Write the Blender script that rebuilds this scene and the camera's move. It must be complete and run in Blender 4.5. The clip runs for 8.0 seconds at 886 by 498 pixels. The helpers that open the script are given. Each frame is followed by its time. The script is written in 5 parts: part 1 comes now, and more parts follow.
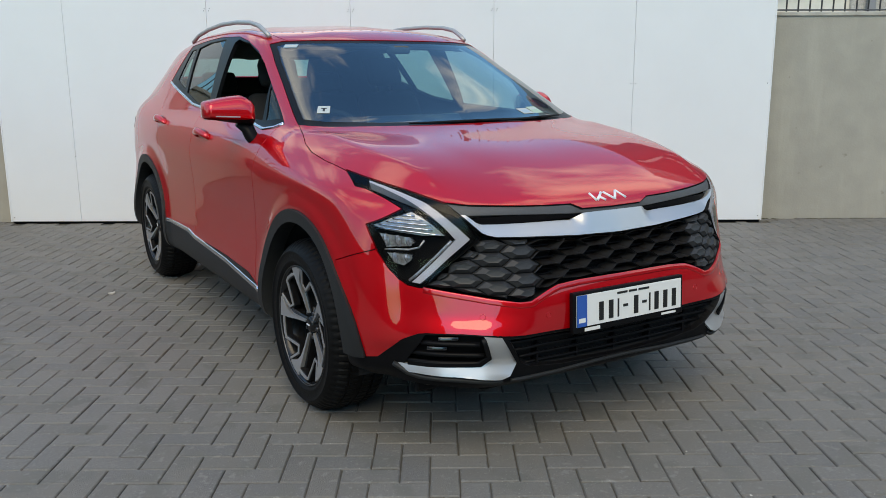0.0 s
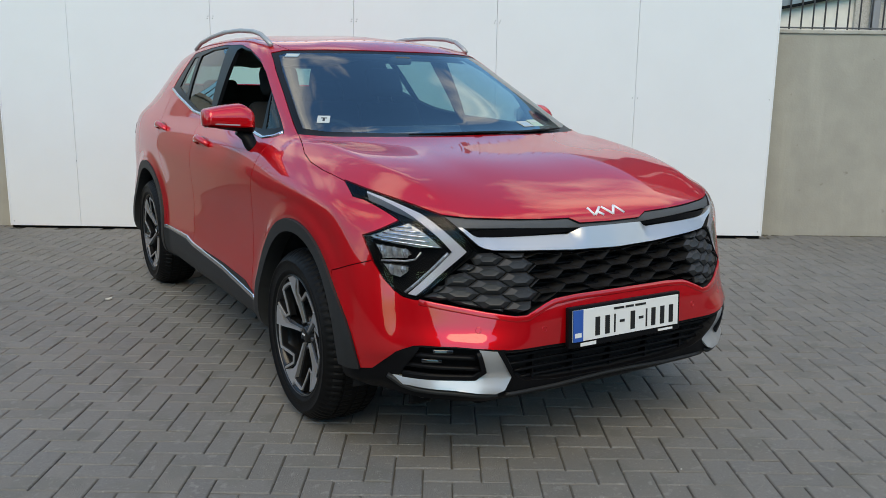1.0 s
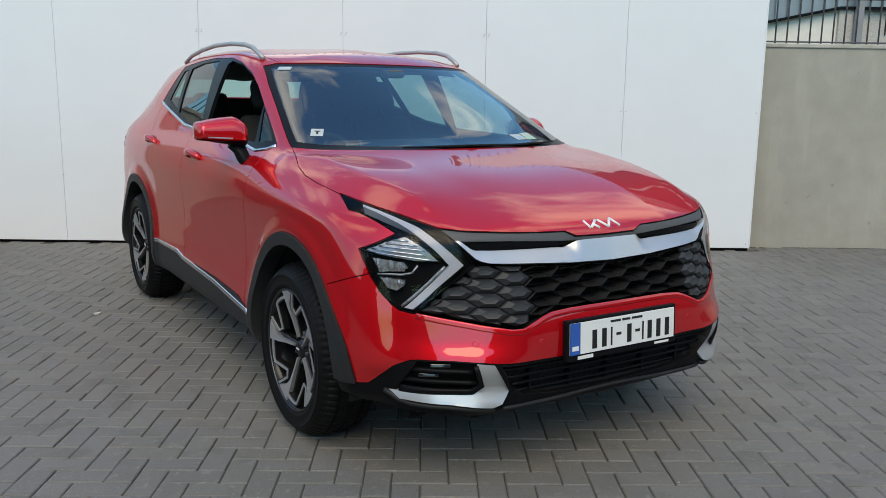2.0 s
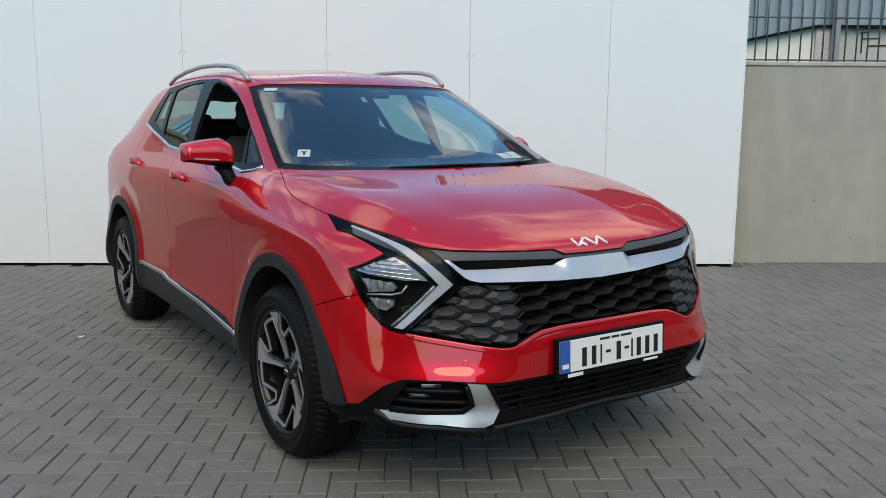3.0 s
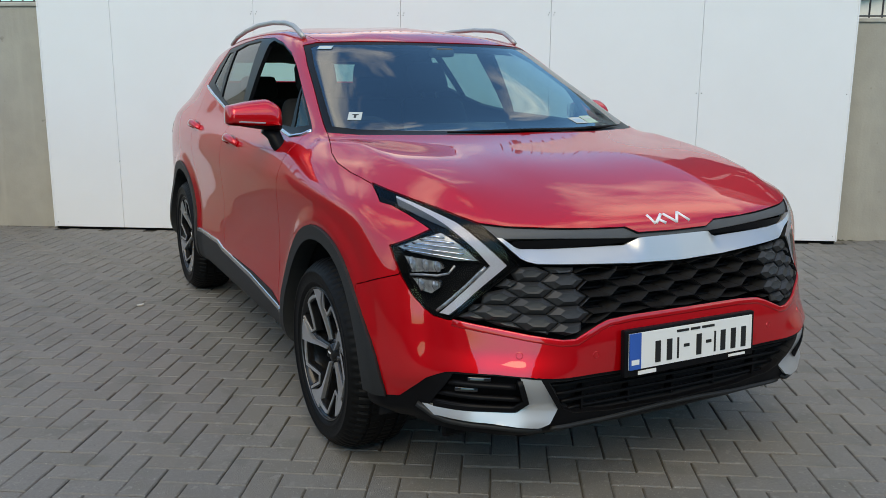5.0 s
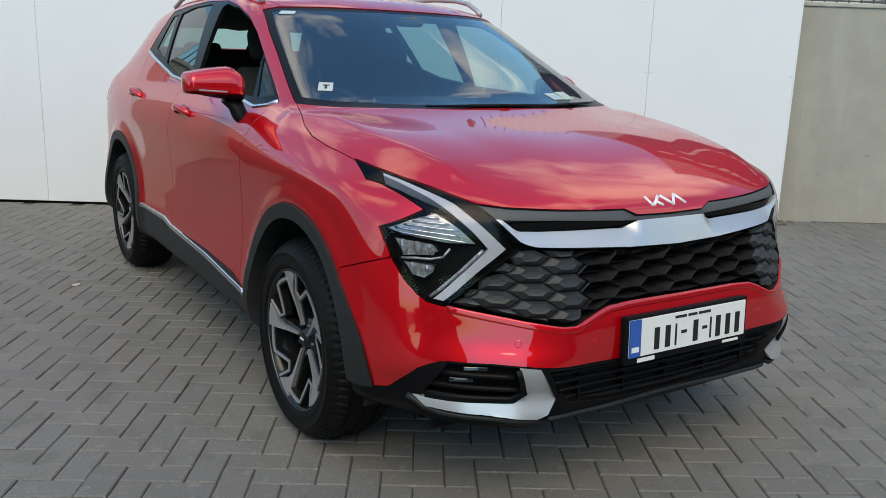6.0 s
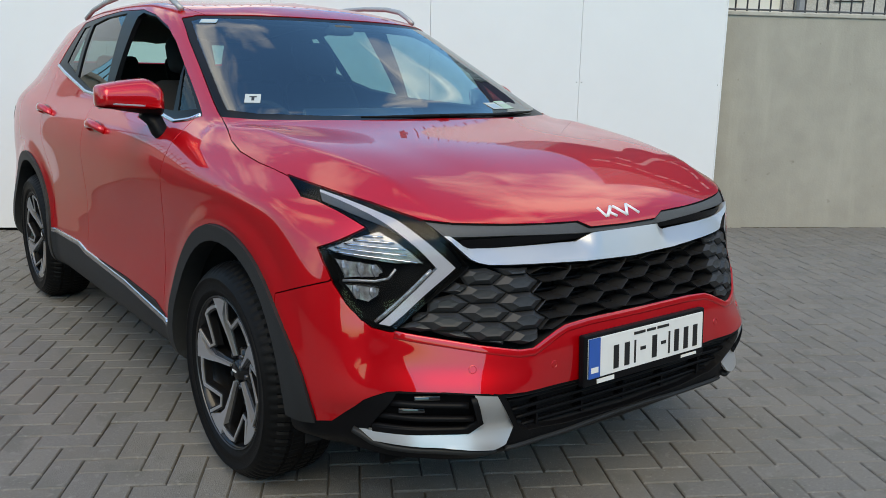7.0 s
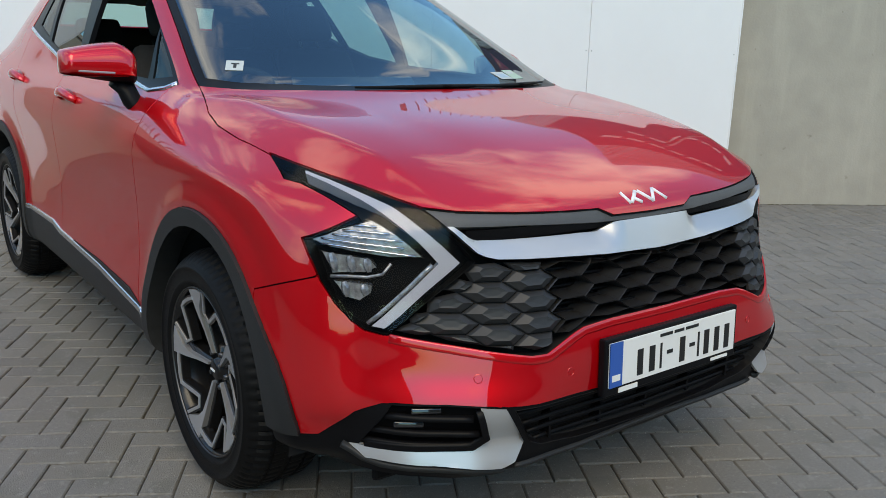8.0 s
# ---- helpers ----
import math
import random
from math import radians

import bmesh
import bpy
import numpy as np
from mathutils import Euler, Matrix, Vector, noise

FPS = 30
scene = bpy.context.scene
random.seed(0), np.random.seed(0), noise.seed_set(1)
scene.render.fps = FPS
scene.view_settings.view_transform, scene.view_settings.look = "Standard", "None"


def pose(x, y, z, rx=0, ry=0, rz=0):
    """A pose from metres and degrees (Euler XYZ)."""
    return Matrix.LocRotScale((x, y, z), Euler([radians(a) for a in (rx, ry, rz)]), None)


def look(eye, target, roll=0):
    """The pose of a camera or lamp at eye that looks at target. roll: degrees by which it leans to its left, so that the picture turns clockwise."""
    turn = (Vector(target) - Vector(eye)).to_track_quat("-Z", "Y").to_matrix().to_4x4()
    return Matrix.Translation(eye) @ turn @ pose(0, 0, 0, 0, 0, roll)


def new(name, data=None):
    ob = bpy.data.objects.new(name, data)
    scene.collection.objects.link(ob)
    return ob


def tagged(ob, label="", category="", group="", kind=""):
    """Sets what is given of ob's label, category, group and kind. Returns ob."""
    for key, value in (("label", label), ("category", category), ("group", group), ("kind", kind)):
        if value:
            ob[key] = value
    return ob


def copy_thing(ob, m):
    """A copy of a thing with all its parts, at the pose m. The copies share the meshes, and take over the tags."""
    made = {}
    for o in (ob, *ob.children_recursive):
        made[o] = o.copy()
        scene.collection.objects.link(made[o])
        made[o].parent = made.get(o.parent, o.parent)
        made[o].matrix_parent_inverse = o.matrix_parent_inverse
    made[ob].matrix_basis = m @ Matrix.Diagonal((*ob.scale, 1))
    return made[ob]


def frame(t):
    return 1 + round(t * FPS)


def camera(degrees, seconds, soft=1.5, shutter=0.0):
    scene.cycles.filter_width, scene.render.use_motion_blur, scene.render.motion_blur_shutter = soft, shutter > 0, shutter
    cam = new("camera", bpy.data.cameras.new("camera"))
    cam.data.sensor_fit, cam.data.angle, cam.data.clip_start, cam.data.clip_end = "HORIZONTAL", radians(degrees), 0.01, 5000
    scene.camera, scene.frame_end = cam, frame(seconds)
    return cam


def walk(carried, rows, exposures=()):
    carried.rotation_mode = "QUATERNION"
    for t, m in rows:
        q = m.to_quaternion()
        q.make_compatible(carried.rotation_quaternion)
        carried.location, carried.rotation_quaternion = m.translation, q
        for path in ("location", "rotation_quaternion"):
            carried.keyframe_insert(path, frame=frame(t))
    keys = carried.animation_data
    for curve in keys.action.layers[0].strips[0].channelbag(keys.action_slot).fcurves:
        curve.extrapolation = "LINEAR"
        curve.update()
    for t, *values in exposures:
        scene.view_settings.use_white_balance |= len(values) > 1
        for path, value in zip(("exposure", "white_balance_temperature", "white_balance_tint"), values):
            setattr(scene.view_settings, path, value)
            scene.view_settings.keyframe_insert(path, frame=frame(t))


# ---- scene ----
cam = camera(56.0, 8.0, 0.6)
PATH = [
    (0, (-2.086, -3.039, 1.357), (-1.077, -1.363, 0.941), -0.2),
    (0.5, (-2.072, -3.034, 1.358), (-1.061, -1.358, 0.948), 0.3),
    (1, (-2.069, -3.037, 1.362), (-1.059, -1.356, 0.97), 0.8),
    (1.5, (-2.08, -3.022, 1.36), (-1.055, -1.348, 0.976), 1.0),
    (3, (-2.111, -2.999, 1.364), (-1.032, -1.344, 1.047), 0.4),
    (3.5, (-2.083, -2.983, 1.36), (-0.991, -1.344, 1.009), 0.9),
    (4, (-1.955, -2.908, 1.348), (-0.921, -1.236, 0.979), -0.0),
    (4.5, (-1.846, -2.833, 1.33), (-0.922, -1.099, 0.957), 0.3),
    (4.7, (-1.841, -2.821, 1.341), (-0.952, -1.07, 0.962), 0.3),
    (5.8, (-1.909, -2.566, 1.314), (-0.923, -0.886, 0.860), 1.1),
    (6, (-1.948, -2.535, 1.319), (-0.9, -0.891, 0.87), 1.9),
    (6.5, (-1.97, -2.464, 1.313), (-0.786, -0.907, 0.895), 4.6),
    (7, (-1.888, -2.369, 1.294), (-0.699, -0.815, 0.883), 1.2),
    (7.5, (-1.77, -2.266, 1.297), (-0.583, -0.72, 0.851), 0.4),
    (8, (-1.72, -2.142, 1.286), (-0.541, -0.6, 0.804), 1.6),
]
walk(cam, [(t, look(eye, target, roll)) for t, eye, target, roll in PATH], [(0.0, 0.08, 10500, 10), (4.7, 0.05, 10500, 10), (6.0, 0.13, 10500, 10), (8.0, 0.16, 10500, 10)])

# ---- daylight: bright broken cloud, soft sun from behind the camera ----
SUN_ELEVATION, SUN_AZIMUTH = radians(48), radians(215)
world = bpy.data.worlds.new("sky")
scene.world = world
world.use_nodes = True
wn, wl = world.node_tree.nodes, world.node_tree.links
wn.clear()
w_out = wn.new("ShaderNodeOutputWorld")
w_bg = wn.new("ShaderNodeBackground")
w_sky = wn.new("ShaderNodeTexSky")
w_sky.sky_type = "NISHITA"
w_sky.sun_disc = False
w_sky.air_density, w_sky.ozone_density, w_sky.dust_density = 1.8, 5.0, 0.4
w_sky.sun_elevation, w_sky.sun_rotation = SUN_ELEVATION, SUN_AZIMUTH
w_map = wn.new("ShaderNodeTexCoord")
w_scale = wn.new("ShaderNodeMapping")
w_scale.inputs["Location"].default_value = (7.4, 0.6, 4.2)
w_scale.inputs["Scale"].default_value = (1.0, 1.0, 2.4)
w_noise = wn.new("ShaderNodeTexNoise")
w_noise.inputs["Scale"].default_value = 2.0
w_noise.inputs["Detail"].default_value = 9.0
w_noise.inputs["Roughness"].default_value = 0.55
w_ramp = wn.new("ShaderNodeValToRGB")
w_ramp.color_ramp.elements[0].position, w_ramp.color_ramp.elements[0].color = 0.53, (0, 0, 0, 1)
w_ramp.color_ramp.elements[1].position, w_ramp.color_ramp.elements[1].color = 0.67, (1, 1, 1, 1)
w_mix = wn.new("ShaderNodeMix")
w_mix.data_type = "RGBA"
w_mix.inputs[7].default_value = (13.2, 15.6, 19.4, 1)
w_bg.inputs["Strength"].default_value = 0.11
wl.new(w_map.outputs["Generated"], w_scale.inputs["Vector"])
wl.new(w_scale.outputs["Vector"], w_noise.inputs["Vector"])
w_split = wn.new("ShaderNodeSeparateXYZ")
w_thin = wn.new("ShaderNodeMath")
w_thin.operation = "MULTIPLY_ADD"
w_thin.inputs[1].default_value, w_thin.inputs[2].default_value = 0.03, -0.004
w_sum = wn.new("ShaderNodeMath")
wl.new(w_map.outputs["Generated"], w_split.inputs["Vector"])
wl.new(w_split.outputs["Z"], w_thin.inputs[0])
wl.new(w_noise.outputs["Fac"], w_sum.inputs[0])
wl.new(w_thin.outputs[0], w_sum.inputs[1])
wl.new(w_sum.outputs[0], w_ramp.inputs["Fac"])
wl.new(w_ramp.outputs["Color"], w_mix.inputs[0])
w_gain = wn.new("ShaderNodeVectorMath")
w_gain.operation = "MULTIPLY"
w_gain.inputs[1].default_value = (0.74, 1.66, 2.65)
wl.new(w_sky.outputs["Color"], w_gain.inputs[0])
wl.new(w_gain.outputs["Vector"], w_mix.inputs[6])
wl.new(w_mix.outputs[2], w_bg.inputs["Color"])
wl.new(w_bg.outputs["Background"], w_out.inputs["Surface"])

sun = new("sun", bpy.data.lights.new("sun", "SUN"))
sun.data.energy, sun.data.angle, sun.data.color = 1.55, radians(42), (1.0, 0.92, 0.72)
sun.matrix_basis = look((0, 0, 20), (0 - 10 * math.sin(SUN_AZIMUTH), 0 - 10 * math.cos(SUN_AZIMUTH), 20 - 10 * math.tan(SUN_ELEVATION)))

# ---- materials ----
def material(name, colour, rough=0.5, metal=0.0, vary=0.0, scale=20.0, bump=0.0, bump_scale=200.0, coat=0.0, specular=0.5, per_object=0.0, stain=0.0, stain_scale=1.5):
    """A principled material with grain (vary, bump) and broad stains; per_object shifts the value from piece to piece."""
    m = bpy.data.materials.new(name)
    m.use_nodes = True
    n, l = m.node_tree.nodes, m.node_tree.links
    b = n["Principled BSDF"]
    b.inputs["Roughness"].default_value = rough
    b.inputs["Metallic"].default_value = metal
    b.inputs["Coat Weight"].default_value = coat
    b.inputs["Coat IOR"].default_value = 1.70
    b.inputs["Coat Roughness"].default_value = 0.006
    b.inputs["Specular IOR Level"].default_value = specular
    b.inputs["Base Color"].default_value = (*colour, 1)
    coord = n.new("ShaderNodeNewGeometry")
    value = None

    def add(fac_socket, amount):
        nonlocal value
        r = n.new("ShaderNodeMapRange")
        r.inputs["To Min"].default_value, r.inputs["To Max"].default_value = 1 - amount, 1 + amount
        l.new(fac_socket, r.inputs["Value"])
        if value is None:
            value = r.outputs["Result"]
        else:
            mu = n.new("ShaderNodeMath")
            mu.operation = "MULTIPLY"
            l.new(value, mu.inputs[0])
            l.new(r.outputs["Result"], mu.inputs[1])
            value = mu.outputs[0]

    if vary:
        t = n.new("ShaderNodeTexNoise")
        t.inputs["Scale"].default_value, t.inputs["Detail"].default_value = scale, 6
        l.new(coord.outputs["Position"], t.inputs["Vector"])
        add(t.outputs["Fac"], vary)
    if stain:
        t = n.new("ShaderNodeTexNoise")
        t.inputs["Scale"].default_value, t.inputs["Detail"].default_value = stain_scale, 4
        l.new(coord.outputs["Position"], t.inputs["Vector"])
        add(t.outputs["Fac"], stain)
    if per_object:
        o = n.new("ShaderNodeObjectInfo")
        add(o.outputs["Random"], per_object)
        add(coord.outputs["Random Per Island"], per_object)
    if value is not None:
        mix = n.new("ShaderNodeVectorMath")
        mix.operation = "SCALE"
        mix.inputs[0].default_value = colour
        l.new(value, mix.inputs["Scale"])
        l.new(mix.outputs["Vector"], b.inputs["Base Color"])
    if bump:
        t = n.new("ShaderNodeTexNoise")
        t.inputs["Scale"].default_value, t.inputs["Detail"].default_value = bump_scale, 5
        l.new(coord.outputs["Position"], t.inputs["Vector"])
        bp = n.new("ShaderNodeBump")
        bp.inputs["Strength"].default_value, bp.inputs["Distance"].default_value = bump, 0.004
        l.new(t.outputs["Fac"], bp.inputs["Height"])
        l.new(bp.outputs["Normal"], b.inputs["Normal"])
    return m


def thin_glass(name, tint, rough=0.0, base=0.05, steep=4.0):
    """Thin sheet glass: what is behind, tinted, with a sharp reflection that grows at grazing angles."""
    m = bpy.data.materials.new(name)
    m.use_nodes = True
    n, l = m.node_tree.nodes, m.node_tree.links
    n.clear()
    out, mix = n.new("ShaderNodeOutputMaterial"), n.new("ShaderNodeMixShader")
    clear, gloss, facing = n.new("ShaderNodeBsdfTransparent"), n.new("ShaderNodeBsdfGlossy"), n.new("ShaderNodeLayerWeight")
    power, amount = n.new("ShaderNodeMath"), n.new("ShaderNodeMapRange")
    clear.inputs["Color"].default_value = (*tint, 1)
    gloss.inputs["Roughness"].default_value = rough
    facing.inputs["Blend"].default_value = 0.5
    power.operation, power.inputs[1].default_value = "POWER", steep
    amount.inputs["To Min"].default_value, amount.inputs["To Max"].default_value = base, 1.0
    l.new(facing.outputs["Facing"], power.inputs[0])
    l.new(power.outputs[0], amount.inputs["Value"])
    l.new(amount.outputs["Result"], mix.inputs["Fac"])
    l.new(clear.outputs["BSDF"], mix.inputs[1])
    l.new(gloss.outputs["BSDF"], mix.inputs[2])
    l.new(mix.outputs["Shader"], out.inputs["Surface"])
    return m


PAINT = material("red_car_paint", (0.66, 0.004, 0.010), rough=0.40, metal=0.5, coat=1.0, specular=0.0)
BLACK_PLASTIC = material("black_plastic", (0.0055, 0.0055, 0.0065), rough=0.42, vary=0.12, scale=60, bump=0.12, bump_scale=300, specular=0.11)
TRIM_GREY = material("matt_grey_trim", (0.075, 0.076, 0.078), rough=0.55, vary=0.1, scale=60, bump=0.1, bump_scale=300)
GREY_PLASTIC = material("dark_grey_grained_plastic", (0.017, 0.018, 0.019), rough=0.5, vary=0.15, scale=40, bump=0.15, bump_scale=300, specular=0.35)
WINDOW_BLACK = material("window_surround_black", (0.006, 0.006, 0.007), rough=0.3, specular=0.1)
GLOSS_BLACK = material("gloss_black", (0.012, 0.012, 0.014), rough=0.12, coat=0.6)
DARK_VOID = material("unlit_black", (0.006, 0.006, 0.007), rough=0.9)
SATIN_CHROME = material("satin_chrome", (0.72, 0.73, 0.75), rough=0.26, metal=1.0)
CHROME = material("bright_chrome", (0.8, 0.8, 0.82), rough=0.12, metal=1.0)
RUBBER = material("tyre_rubber", (0.006, 0.006, 0.0064), rough=0.5, specular=0.12, vary=0.25, scale=25, bump=0.2, bump_scale=500)
ALLOY = material("machined_alloy", (0.52, 0.52, 0.54), rough=0.30, metal=0.7)
SILVER_PAINT = material("satin_silver_paint", (0.50, 0.505, 0.515), rough=0.32, metal=0.55)
RAIL_SILVER = material("matt_silver_rail", (0.40, 0.40, 0.40), rough=0.42, metal=0.4)
ALLOY_BLACK = material("black_alloy_enamel", (0.010, 0.010, 0.011), rough=0.22, specular=0.4)
STEEL = material("brake_steel", (0.10, 0.10, 0.105), rough=0.4, metal=0.9, vary=0.2)
GLASS = thin_glass("tinted_glass", (0.55, 0.80, 0.78))
SCREEN_GLAZING = thin_glass("screen_glass", (0.50, 0.68, 0.68), base=0.19)
PRIVACY_GLASS = thin_glass("privacy_glass", (0.40, 0.68, 0.62), base=0.03, steep=5.0)
DARK_GLASS = thin_glass("dark_side_glass", (0.26, 0.36, 0.34), base=0.05, steep=4.0)
LAMP_GLASS = thin_glass("clear_lamp_cover", (0.92, 0.93, 0.94), base=0.018, steep=6.0)
SEAT_CLOTH = material("black_seat_cloth", (0.02, 0.02, 0.022), rough=0.9, vary=0.2, scale=80)
DASH = material("dash_plastic", (0.025, 0.025, 0.027), rough=0.7, bump=0.2)
HEADLINER = material("grey_headliner", (0.09, 0.09, 0.09), rough=0.95)
PAVER = material("grey_concrete_paver", (0.160, 0.152, 0.140), rough=0.72, vary=0.34, scale=110, bump=0.8, bump_scale=220, per_object=0.11, stain=0.24, stain_scale=1.1)
JOINT = material("dirty_joint_sand", (0.105, 0.100, 0.088), rough=0.95, vary=0.3, scale=30, bump=0.5)
WHITE_BOARD = material("white_painted_board", (0.80, 0.81, 0.82), rough=0.5, vary=0.02, scale=4, bump=0.05, bump_scale=60, stain=0.03)
RENDER = material("grey_cement_render", (0.378, 0.352, 0.300), rough=0.9, vary=0.16, scale=5, bump=0.45, bump_scale=60, stain=0.14, stain_scale=1.1)
COPING = material("pale_coping", (0.47, 0.44, 0.385), rough=0.9, vary=0.3, scale=7, bump=0.3)
RAIL_STEEL = material("dark_galvanised_steel", (0.10, 0.10, 0.105), rough=0.55, metal=0.3, vary=0.2, scale=30)
CREAM = material("cream_render", (0.78, 0.72, 0.64), rough=0.9, vary=0.1, scale=10, bump=0.3)
PEBBLE = material("grey_pebbledash", (0.50, 0.46, 0.42), rough=0.95, vary=0.5, scale=60, bump=1.0, bump_scale=90)
CLADDING = material("blue_grey_metal_roofing", (0.26, 0.32, 0.36), rough=0.45, metal=0.2, vary=0.1, scale=5)
ADDED_WALL = material("added_wall_render", (0.15, 0.14, 0.13), rough=0.9, vary=0.08, scale=3)

def speckle(mat, scale, level, colour):
    """Scatters small pale grit over a material's colour."""
    n, l = mat.node_tree.nodes, mat.node_tree.links
    b = n["Principled BSDF"]
    old = b.inputs["Base Color"].links[0].from_socket
    pos, dots, cut, mix = n.new("ShaderNodeNewGeometry"), n.new("ShaderNodeTexNoise"), n.new("ShaderNodeMapRange"), n.new("ShaderNodeMix")
    dots.inputs["Scale"].default_value, dots.inputs["Detail"].default_value = scale, 2
    cut.inputs["From Min"].default_value, cut.inputs["From Max"].default_value = level, level + 0.06
    mix.data_type = "RGBA"
    mix.inputs[7].default_value = (*colour, 1)
    l.new(pos.outputs["Position"], dots.inputs["Vector"])
    l.new(dots.outputs["Fac"], cut.inputs["Value"])
    l.new(cut.outputs["Result"], mix.inputs[0])
    l.new(old, mix.inputs[6])
    l.new(mix.outputs[2], b.inputs["Base Color"])


def tint_by_piece(mat, colour, amount):
    """Shifts whole pieces towards another colour, each by its own share."""
    n, l = mat.node_tree.nodes, mat.node_tree.links
    b = n["Principled BSDF"]
    old = b.inputs["Base Color"].links[0].from_socket
    info, geo, add, frac, scale, mix = (n.new(k) for k in ("ShaderNodeObjectInfo", "ShaderNodeNewGeometry", "ShaderNodeMath", "ShaderNodeMath", "ShaderNodeMath", "ShaderNodeMix"))
    add.operation, frac.operation, scale.operation = "ADD", "FRACT", "MULTIPLY"
    scale.inputs[1].default_value = amount
    mix.data_type = "RGBA"
    mix.inputs[7].default_value = (*colour, 1)
    l.new(info.outputs["Random"], add.inputs[0])
    l.new(geo.outputs["Random Per Island"], add.inputs[1])
    l.new(add.outputs[0], frac.inputs[0])
    l.new(frac.outputs[0], scale.inputs[0])
    l.new(scale.outputs[0], mix.inputs[0])
    l.new(old, mix.inputs[6])
    l.new(mix.outputs[2], b.inputs["Base Color"])


tint_by_piece(PAVER, (0.184, 0.168, 0.143), 0.6)
speckle(PAVER, 6.0, 0.56, (0.150, 0.143, 0.126))
speckle(PAVER, 24.0, 0.62, (0.205, 0.196, 0.178))
speckle(PAVER, 170.0, 0.66, (0.34, 0.33, 0.30))
speckle(PAVER, 95.0, 0.69, (0.09, 0.088, 0.08))


def streaks(mat, colour, amount):
    """Pale runs down a wall, longer than they are wide."""
    n, l = mat.node_tree.nodes, mat.node_tree.links
    b = n["Principled BSDF"]
    old = b.inputs["Base Color"].links[0].from_socket
    pos, place, dots, cut, mix = n.new("ShaderNodeNewGeometry"), n.new("ShaderNodeMapping"), n.new("ShaderNodeTexNoise"), n.new("ShaderNodeMapRange"), n.new("ShaderNodeMix")
    place.inputs["Scale"].default_value = (9.0, 9.0, 1.1)
    dots.inputs["Scale"].default_value, dots.inputs["Detail"].default_value = 1.0, 5
    cut.inputs["From Min"].default_value, cut.inputs["From Max"].default_value = 0.52, 0.74
    cut.inputs["To Max"].default_value = amount
    mix.data_type = "RGBA"
    mix.inputs[7].default_value = (*colour, 1)
    l.new(pos.outputs["Position"], place.inputs["Vector"])
    l.new(place.outputs["Vector"], dots.inputs["Vector"])
    l.new(dots.outputs["Fac"], cut.inputs["Value"])
    l.new(cut.outputs["Result"], mix.inputs[0])
    l.new(old, mix.inputs[6])
    l.new(mix.outputs[2], b.inputs["Base Color"])


streaks(RENDER, (0.46, 0.43, 0.365), 0.5)
streaks(COPING, (0.34, 0.315, 0.27), 0.8)
speckle(RENDER, 11.0, 0.72, (0.27, 0.25, 0.205))

# ---- building helpers ----
def link_mesh(name, bm, mat, smooth=True):
    me = bpy.data.meshes.new(name)
    bm.to_mesh(me)
    bm.free()
    for m in (mat if isinstance(mat, (list, tuple)) else [mat]):
        me.materials.append(m)
    if smooth is not None and smooth:
        me.polygons.foreach_set("use_smooth", [True] * len(me.polygons))
    return new(name, me)


def step_up(a, b, t):
    k = min(1.0, max(0.0, (t - a) / (b - a)))
    return k * k * (3 - 2 * k)


def settle(bm):
    """Draw the car's cabin back and in above the waistline, more towards the roof; push the low corners of the nose out."""
    for v in bm.verts:
        x, y, z = v.co
        if z < .56 and y < -.3:
            s = step_up(.56, .40, z) * step_up(.33, .58, abs(x)) * (1 - step_up(.66, .87, abs(x))) * step_up(-.3, -.5, y)
            v.co = (x + math.copysign(.021 * s, x), y - .032 * s, z)
        if z > 1.03:
            s = (.062 * step_up(1.03, 1.15, z) + .063 * step_up(1.12, 1.54, z)) * step_up(-.45, .18, y) * (1 - step_up(2.0, 3.1, y))
            side = max(-1.0, min(1.0, x / .45))
            v.co = (x - side * .37 * s, y + s, z + (z - 1.36) * s / 4)


def part(name, bm, mat, parent, label="", smooth=True):
    """One mesh under a thing or under a part, modelled in the thing's own frame of the yard."""
    top = parent
    while top.parent:
        top = top.parent
    if top.name == "car":
        settle(bm)
    ob = link_mesh(name, bm, mat, smooth)
    ob.parent = parent
    ob.matrix_parent_inverse = world_of(parent).inverted()
    return tagged(ob, label)


def world_of(ob):
    m = ob.matrix_basis.copy()
    while ob.parent:
        m = ob.parent.matrix_basis @ ob.matrix_parent_inverse @ m if ob.parent else m
        ob = ob.parent
    return m


def thing(name, m, label, category, group="", kind=""):
    ob = new(name)
    ob.empty_display_size = 0.2
    ob.matrix_basis = m
    return tagged(ob, label, category, group, kind)


def box(bm, x0, x1, y0, y1, z0, z1, bevel=0.0, m=None):
    r = bmesh.ops.create_cube(bm, size=1.0)
    vs = r["verts"]
    for v in vs:
        v.co = Vector(((x0 + x1) / 2 + v.co.x * (x1 - x0), (y0 + y1) / 2 + v.co.y * (y1 - y0), (z0 + z1) / 2 + v.co.z * (z1 - z0)))
    if bevel:
        es = list({e for v in vs for e in v.link_edges})
        r2 = bmesh.ops.bevel(bm, geom=es, offset=bevel, segments=2, affect="EDGES", profile=0.5)
        vs = list({v for f in r2["faces"] for v in f.verts} | {v for v in vs if v.is_valid})
    if m is not None:
        bmesh.ops.transform(bm, matrix=m, verts=vs)
    return vs


